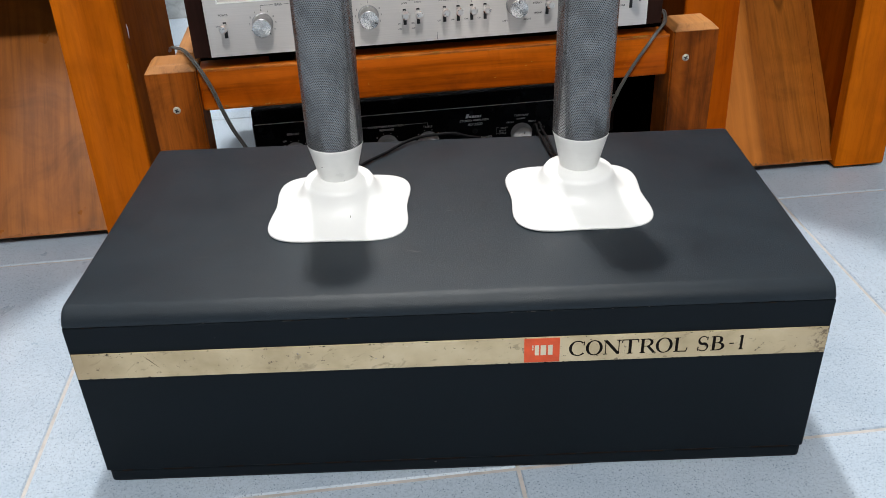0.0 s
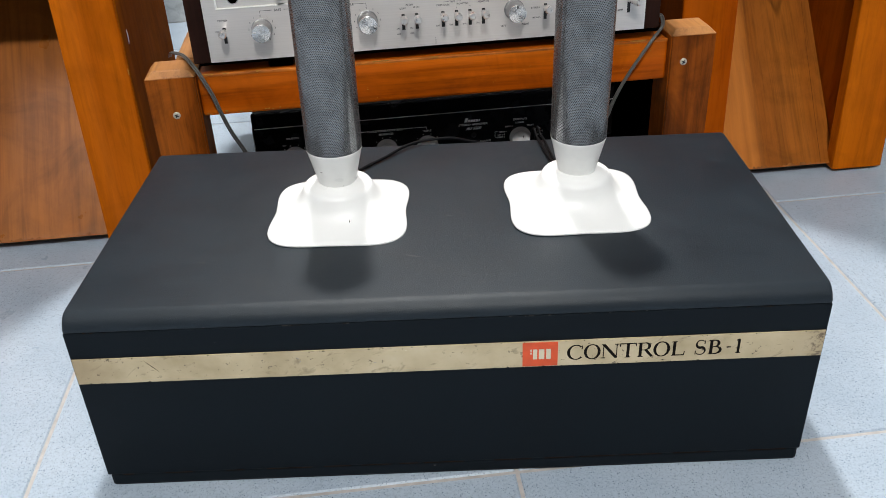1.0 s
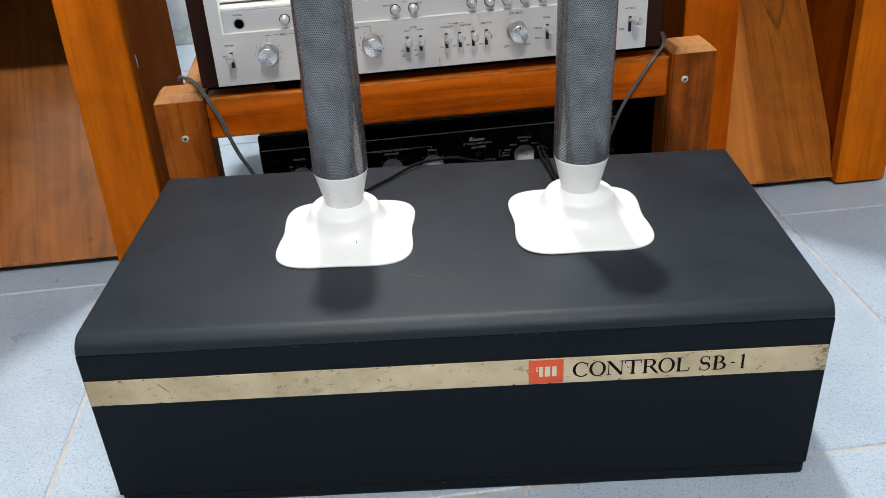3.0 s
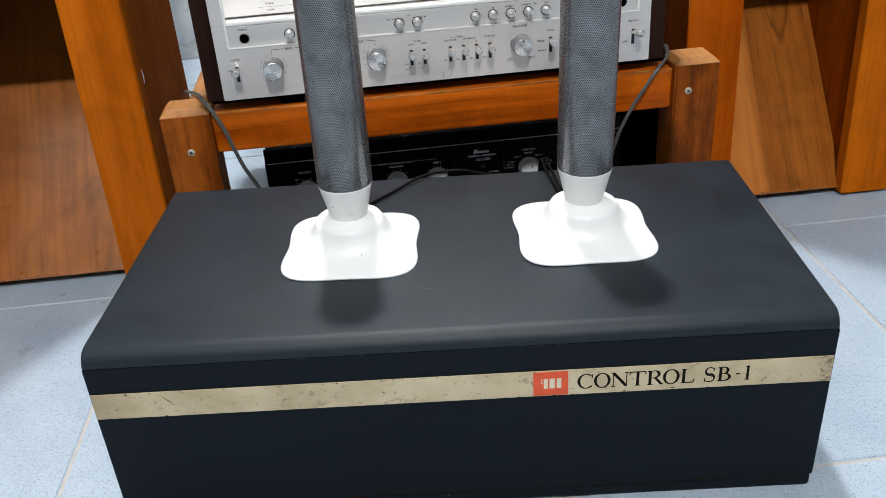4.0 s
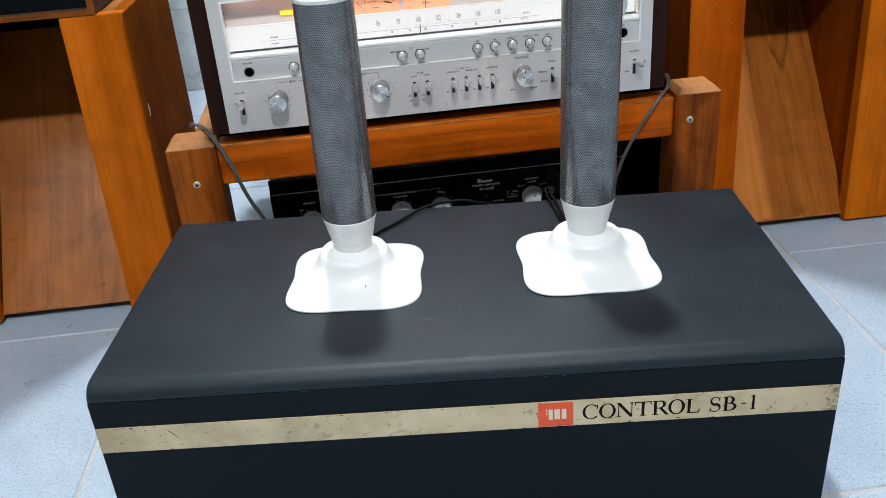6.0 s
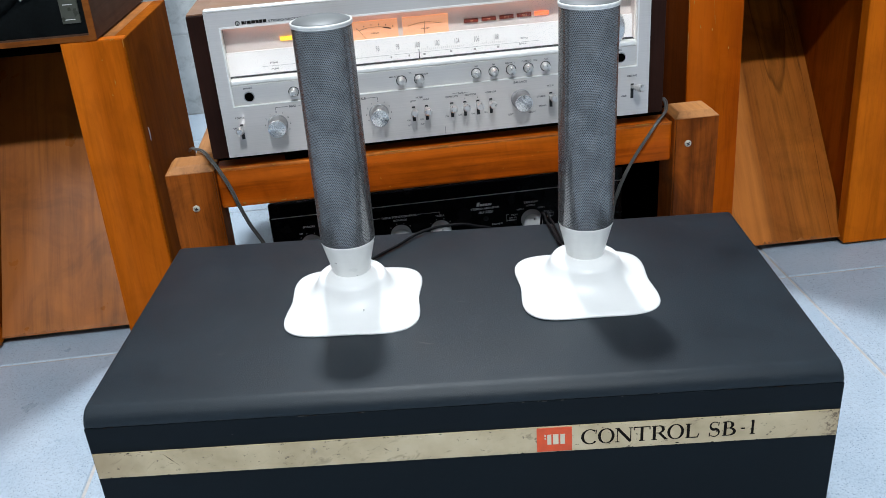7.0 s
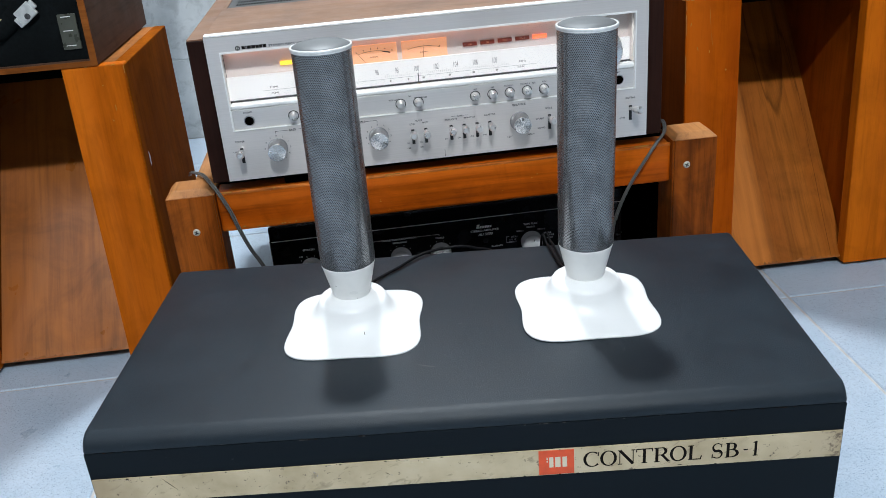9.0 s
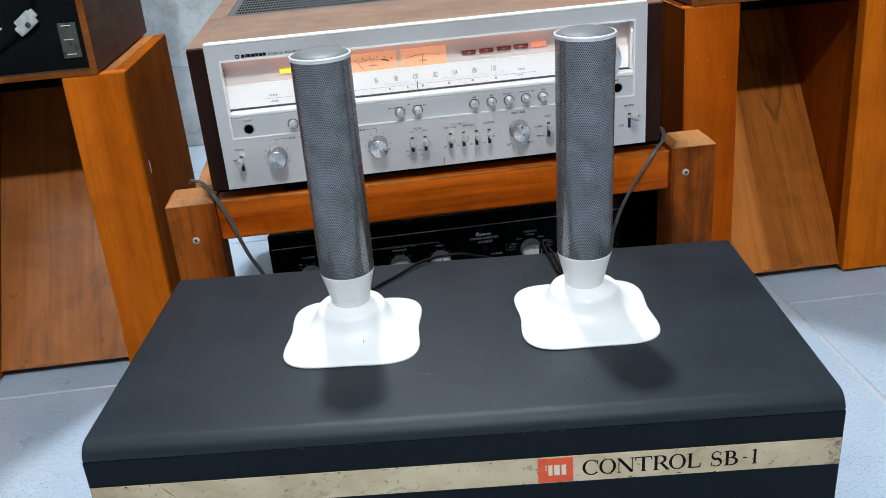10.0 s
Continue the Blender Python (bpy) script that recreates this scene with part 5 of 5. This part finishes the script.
for z, high in ((0.343, 0.009), (0.204, 0.008)):
    bare_edge(left_cabinet, -0.0214, 0.405, z, high, 0.0007)
for u0, z0, u1, z1, wide in ((-0.0472, 0.3330, -0.0468, 0.3314, 0.0008), (-0.0345, 0.3535, -0.0330, 0.3520, 0.0009), (-0.0388, 0.3110, -0.0382, 0.3030, 0.0006), (-0.0450, 0.295, -0.0430, 0.292, 0.0005)):
    bare_scratch(left_cabinet, u0, z0, u1, z1, 0.405, wide)
for z, high in ((0.346, 0.0105), (0.318, 0.024), (0.262, 0.035)):
    bare_edge(right_cabinet, 0.6112, 0.428, z, high, 0.0006)
for u0, z0, u1, z1, wide in ((0.6172, 0.3330, 0.6164, 0.3270, 0.0007), (0.6385, 0.3510, 0.6412, 0.3190, 0.0003), (0.6412, 0.3190, 0.6431, 0.3030, 0.0004), (0.6245, 0.3046, 0.6262, 0.2990, 0.0006), (0.6394, 0.2990, 0.6396, 0.2955, 0.0008), (0.6600, 0.2760, 0.6606, 0.2725, 0.0009), (0.6290, 0.3572, 0.6350, 0.3566, 0.0006)):
    bare_scratch(right_cabinet, u0, z0, u1, z1, 0.428, wide)
rubbed(right_cabinet, ((0.6104, 0.6150), (0.6157, 0.6212), (0.6236, 0.6326), (0.6352, 0.6398), (0.6474, 0.6570)), (0.428, 0.3580), 0, 0.0011, "varnish rubbed off along the front top edge")
rubbed(right_cabinet, ((0.4310, 0.4420), (0.4446, 0.4690), (0.4770, 0.5300)), (0.6100, 0.3572), 1, 0.0011, "varnish rubbed off along the side top edge")
rubbed(left_cabinet, ((-0.0404, -0.0352), (-0.0330, -0.0296), (-0.0622, -0.0588)), (0.405, 0.3533), 0, 0.0009, "varnish rubbed off along the top edge")
lean(left_cabinet, 0.405, 0.2565)
lean(right_cabinet, 0.428, 0.2565)


# ---- loudspeakers on the cabinets ----
def loudspeaker(left, right, front, deep, z0, high, label):
    ob = thing("loudspeaker", label, "speaker", ROOM_YAW, ((left + right) / 2, front + deep / 2, z0), "loudspeakers on the cabinets")
    z0 += 0.0005
    t = 0.0070
    part("side_panel", block(left, left + t, front, front + deep, z0, z0 + high, 0.001), WALNUT_MID, ob)
    part("side_panel", block(right - t, right, front + 0.0012, front + deep, z0, z0 + high, 0.001), WALNUT_MID, ob, "aged walnut side")
    part("bottom_panel", block(left + t, right - t, front + 0.0012, front + deep, z0, z0 + t), WALNUT_MID, ob)
    part("top_panel", block(left + t, right - t, front, front + deep, z0 + high - t, z0 + high), WALNUT_MID, ob)
    part("front_edging", ring_frame(left, right, z0, z0 + high, left + t, right - t, z0 + t * 0.8, z0 + high - t, front - 0.0008, front + 0.001), WALNUT_EDGE, ob, "brown walnut front edging")
    part("back_panel", block(left + t, right - t, front + deep - 0.012, front + deep - 0.001, z0 + t, z0 + high - t), SHADE_WOOD, ob)
    part("baffle", block(left + t, right - t, front + 0.005, front + 0.020, z0 + t, z0 + high - t), FELT, ob, "black felt covered baffle")
    return ob


spk = loudspeaker(-0.300, -0.0473, 0.4050, 0.256, 0.3533, 0.56, "walnut loudspeaker with bare black baffle, on the horn cabinet")
tall = loudspeaker(0.620, 0.870, 0.432, 0.21, 0.3580, 0.60, "dark walnut loudspeaker standing on the horn cabinet")
B = 0.4050 + 0.005
plate = part("badge_plate", block(-0.0795, -0.0604, B - 0.0022, B, 0.3725, 0.4091, 0.0006), BADGE, spk, "small smoky rectangular badge plate")
marks = None
for z in (0.4060, 0.3916, 0.3762):
    marks = bar(-0.0758, -0.0655, z, z + 0.0008, B - 0.0022, marks, 0.0002)
part("printed_line", marks, INK_PALE, plate)
part("woofer", lathe(((0.098, 0.0), (0.097, 0.004), (0.092, 0.006), (0.082, 0.005), (0.076, -0.004), (0.045, -0.022), (0.0, -0.030)), facing(-0.185, B, 0.474), 72), FELT, spk, "black woofer cone and rim", True)
clamp = block(-0.0100, 0.0100, -0.004, 0.0, -0.0080, 0.0080, 0.001)
clamp = block(-0.0145, -0.0098, -0.0038, 0.0, -0.0075, 0.0030, 0.0008, clamp)
clamp = block(0.0098, 0.0140, -0.0038, 0.0, -0.0030, 0.0062, 0.0008, clamp)
bmesh.ops.transform(clamp, matrix=Matrix.Translation((-0.1083, B - 0.003, 0.4142)) @ pose(0, 0, 0, 0, -36, 0), verts=clamp.verts)
clip_ob = part("clamp", clamp, CLAMP, spk, "zinc clamp holding the woofer rim")
part("screw", lathe(((0.0, 0.0016), (0.0028, 0.0014), (0.0034, 0.0)), facing(-0.1068, B - 0.0064, 0.4110), 16), VENT_GREY, clip_ob, "dark grey screw")
part("slot", block(-0.1071, -0.1065, B - 0.0084, B - 0.0078, 0.4085, 0.4135), BLACK, clip_ob)
part("terminal", block(-0.1480, -0.1268, B - 0.005, B, 0.4010, 0.4105, 0.0016), BRASS, spk, "pale yellow terminal block")
lean(spk, 0.4050, 0)
lean(tall, 0.432, 0)


# ---- cords ----
def cord(name, points, radius, mat, label, yaw=RACK_YAW, twin=0.0):
    base = points[-1]
    ob = thing(name, label, "cord", yaw, base)
    b = None
    for s in ((-twin, twin) if twin else (0,)):
        b = tube([(x + s, y, z + s * 0.4) for x, y, z in points], radius, b)
    part("flex", b, mat, ob, "", True)
    return ob


cord("speaker_cord", ((0.020, 0.470, 0.205), (0.034, 0.412, 0.2270), (0.0421, 0.390, 0.2330), (0.0535, 0.372, 0.2355), (0.0660, 0.340, 0.2360), (0.0736, 0.333, 0.2261), (0.0831, 0.329, 0.2051), (0.0885, 0.328, 0.1858), (0.0957, 0.332, 0.1604), (0.1047, 0.340, 0.1347), (0.121, 0.356, 0.080), (0.146, 0.380, 0.003)),
     0.0011, CORD_GREY, "grey twin flex looped over the stand's post", RACK_YAW, 0.0010)
cord("speaker_cord", ((0.5740, 0.440, 0.215), (0.5710, 0.385, 0.2362), (0.5620, 0.350, 0.2350), (0.5480, 0.334, 0.2285), (0.5342, 0.329, 0.2122), (0.5222, 0.328, 0.1946), (0.5109, 0.329, 0.1726), (0.5034, 0.333, 0.1484), (0.500, 0.340, 0.1183), (0.498, 0.350, 0.003)),
     0.0012, CORD_GREY, "grey twin flex hanging over the stand's beam", RACK_YAW, 0.0010)
cord("signal_cord", ((0.196, 0.200, TOP + 0.006), (0.207, 0.226, TOP + 0.0024), (0.225, 0.246, TOP + 0.0024), (0.246, 0.269, TOP + 0.0035), (0.270, 0.282, TOP + 0.0030), (0.300, 0.289, TOP - 0.002), (0.330, 0.300, TOP - 0.03), (0.345, 0.308, 0.004)),
     0.0015, CORD_BLACK, "black rubber cord running off the cabinet's back", 0)
cord("signal_cord", ((0.390, 0.200, TOP + 0.006), (0.3835, 0.222, TOP + 0.004), (0.3810, 0.250, TOP + 0.0035), (0.3775, 0.279, TOP + 0.0035), (0.3735, 0.292, TOP - 0.006), (0.370, 0.297, 0.004)),
     0.0012, CORD_BLACK, "black rubber cord running off the cabinet's back", 0)
cord("signal_cord", ((0.387, 0.200, TOP + 0.006), (0.3800, 0.224, TOP + 0.0035), (0.3770, 0.246, TOP + 0.0035), (0.3735, 0.272, TOP + 0.0035), (0.3690, 0.291, TOP - 0.006), (0.365, 0.297, 0.004)),
     0.0012, CORD_BLACK, "black rubber cord running off the cabinet's back", 0)


# ---- floor and wall tiles ----
def tile_mesh(w, d, t):
    b = block(-w / 2, w / 2, -d / 2, d / 2, -t, 0.0)
    bmesh.ops.bevel(b, geom=[e for e in b.edges if all(v.co.z > -1e-6 for v in e.verts)], offset=0.0012, segments=1, affect="EDGES")
    me = bpy.data.meshes.new("tile")
    b.to_mesh(me)
    b.free()
    return me


made = {}


def lay(parent, a, c, d, e, mat, standing):
    """One tile over a..c by d..e, lying on the floor or standing on the wall."""
    gap = 0.0016 if standing else 0.0033
    w, h = c - a - gap, e - d - gap
    if w < 0.006 or h < 0.006:
        return
    key = (round(w, 3), round(h, 3), standing)
    if key not in made:
        made[key] = tile_mesh(w, h, 0.0075 if standing else 0.009)
        made[key].materials.append(mat)
    ob = new("tile", made[key])
    ob.parent = parent
    ob.matrix_basis = pose((a + c) / 2, WALL, (d + e) / 2, 90, 0, 0) if standing else pose((a + c) / 2, (d + e) / 2, 0)


for i in range(-5, 7):
    for j in range(-9, 4):
        a, d = GRID_U + i * PITCH, GRID_V + j * PITCH
        lay(floor, max(a, U0), min(a + PITCH, U1), max(d, V0), min(d + PITCH, WALL), TILE, False)
for i in range(-4, 6):
    for j in range(6):
        a, d = -0.32 + i * 0.6, -0.427 + j * 0.60
        lay(wall_back, max(a, U0), min(a + 0.6, U1), max(d, 0.0), min(d + 0.60, HIGH), WALL_TILE, True)
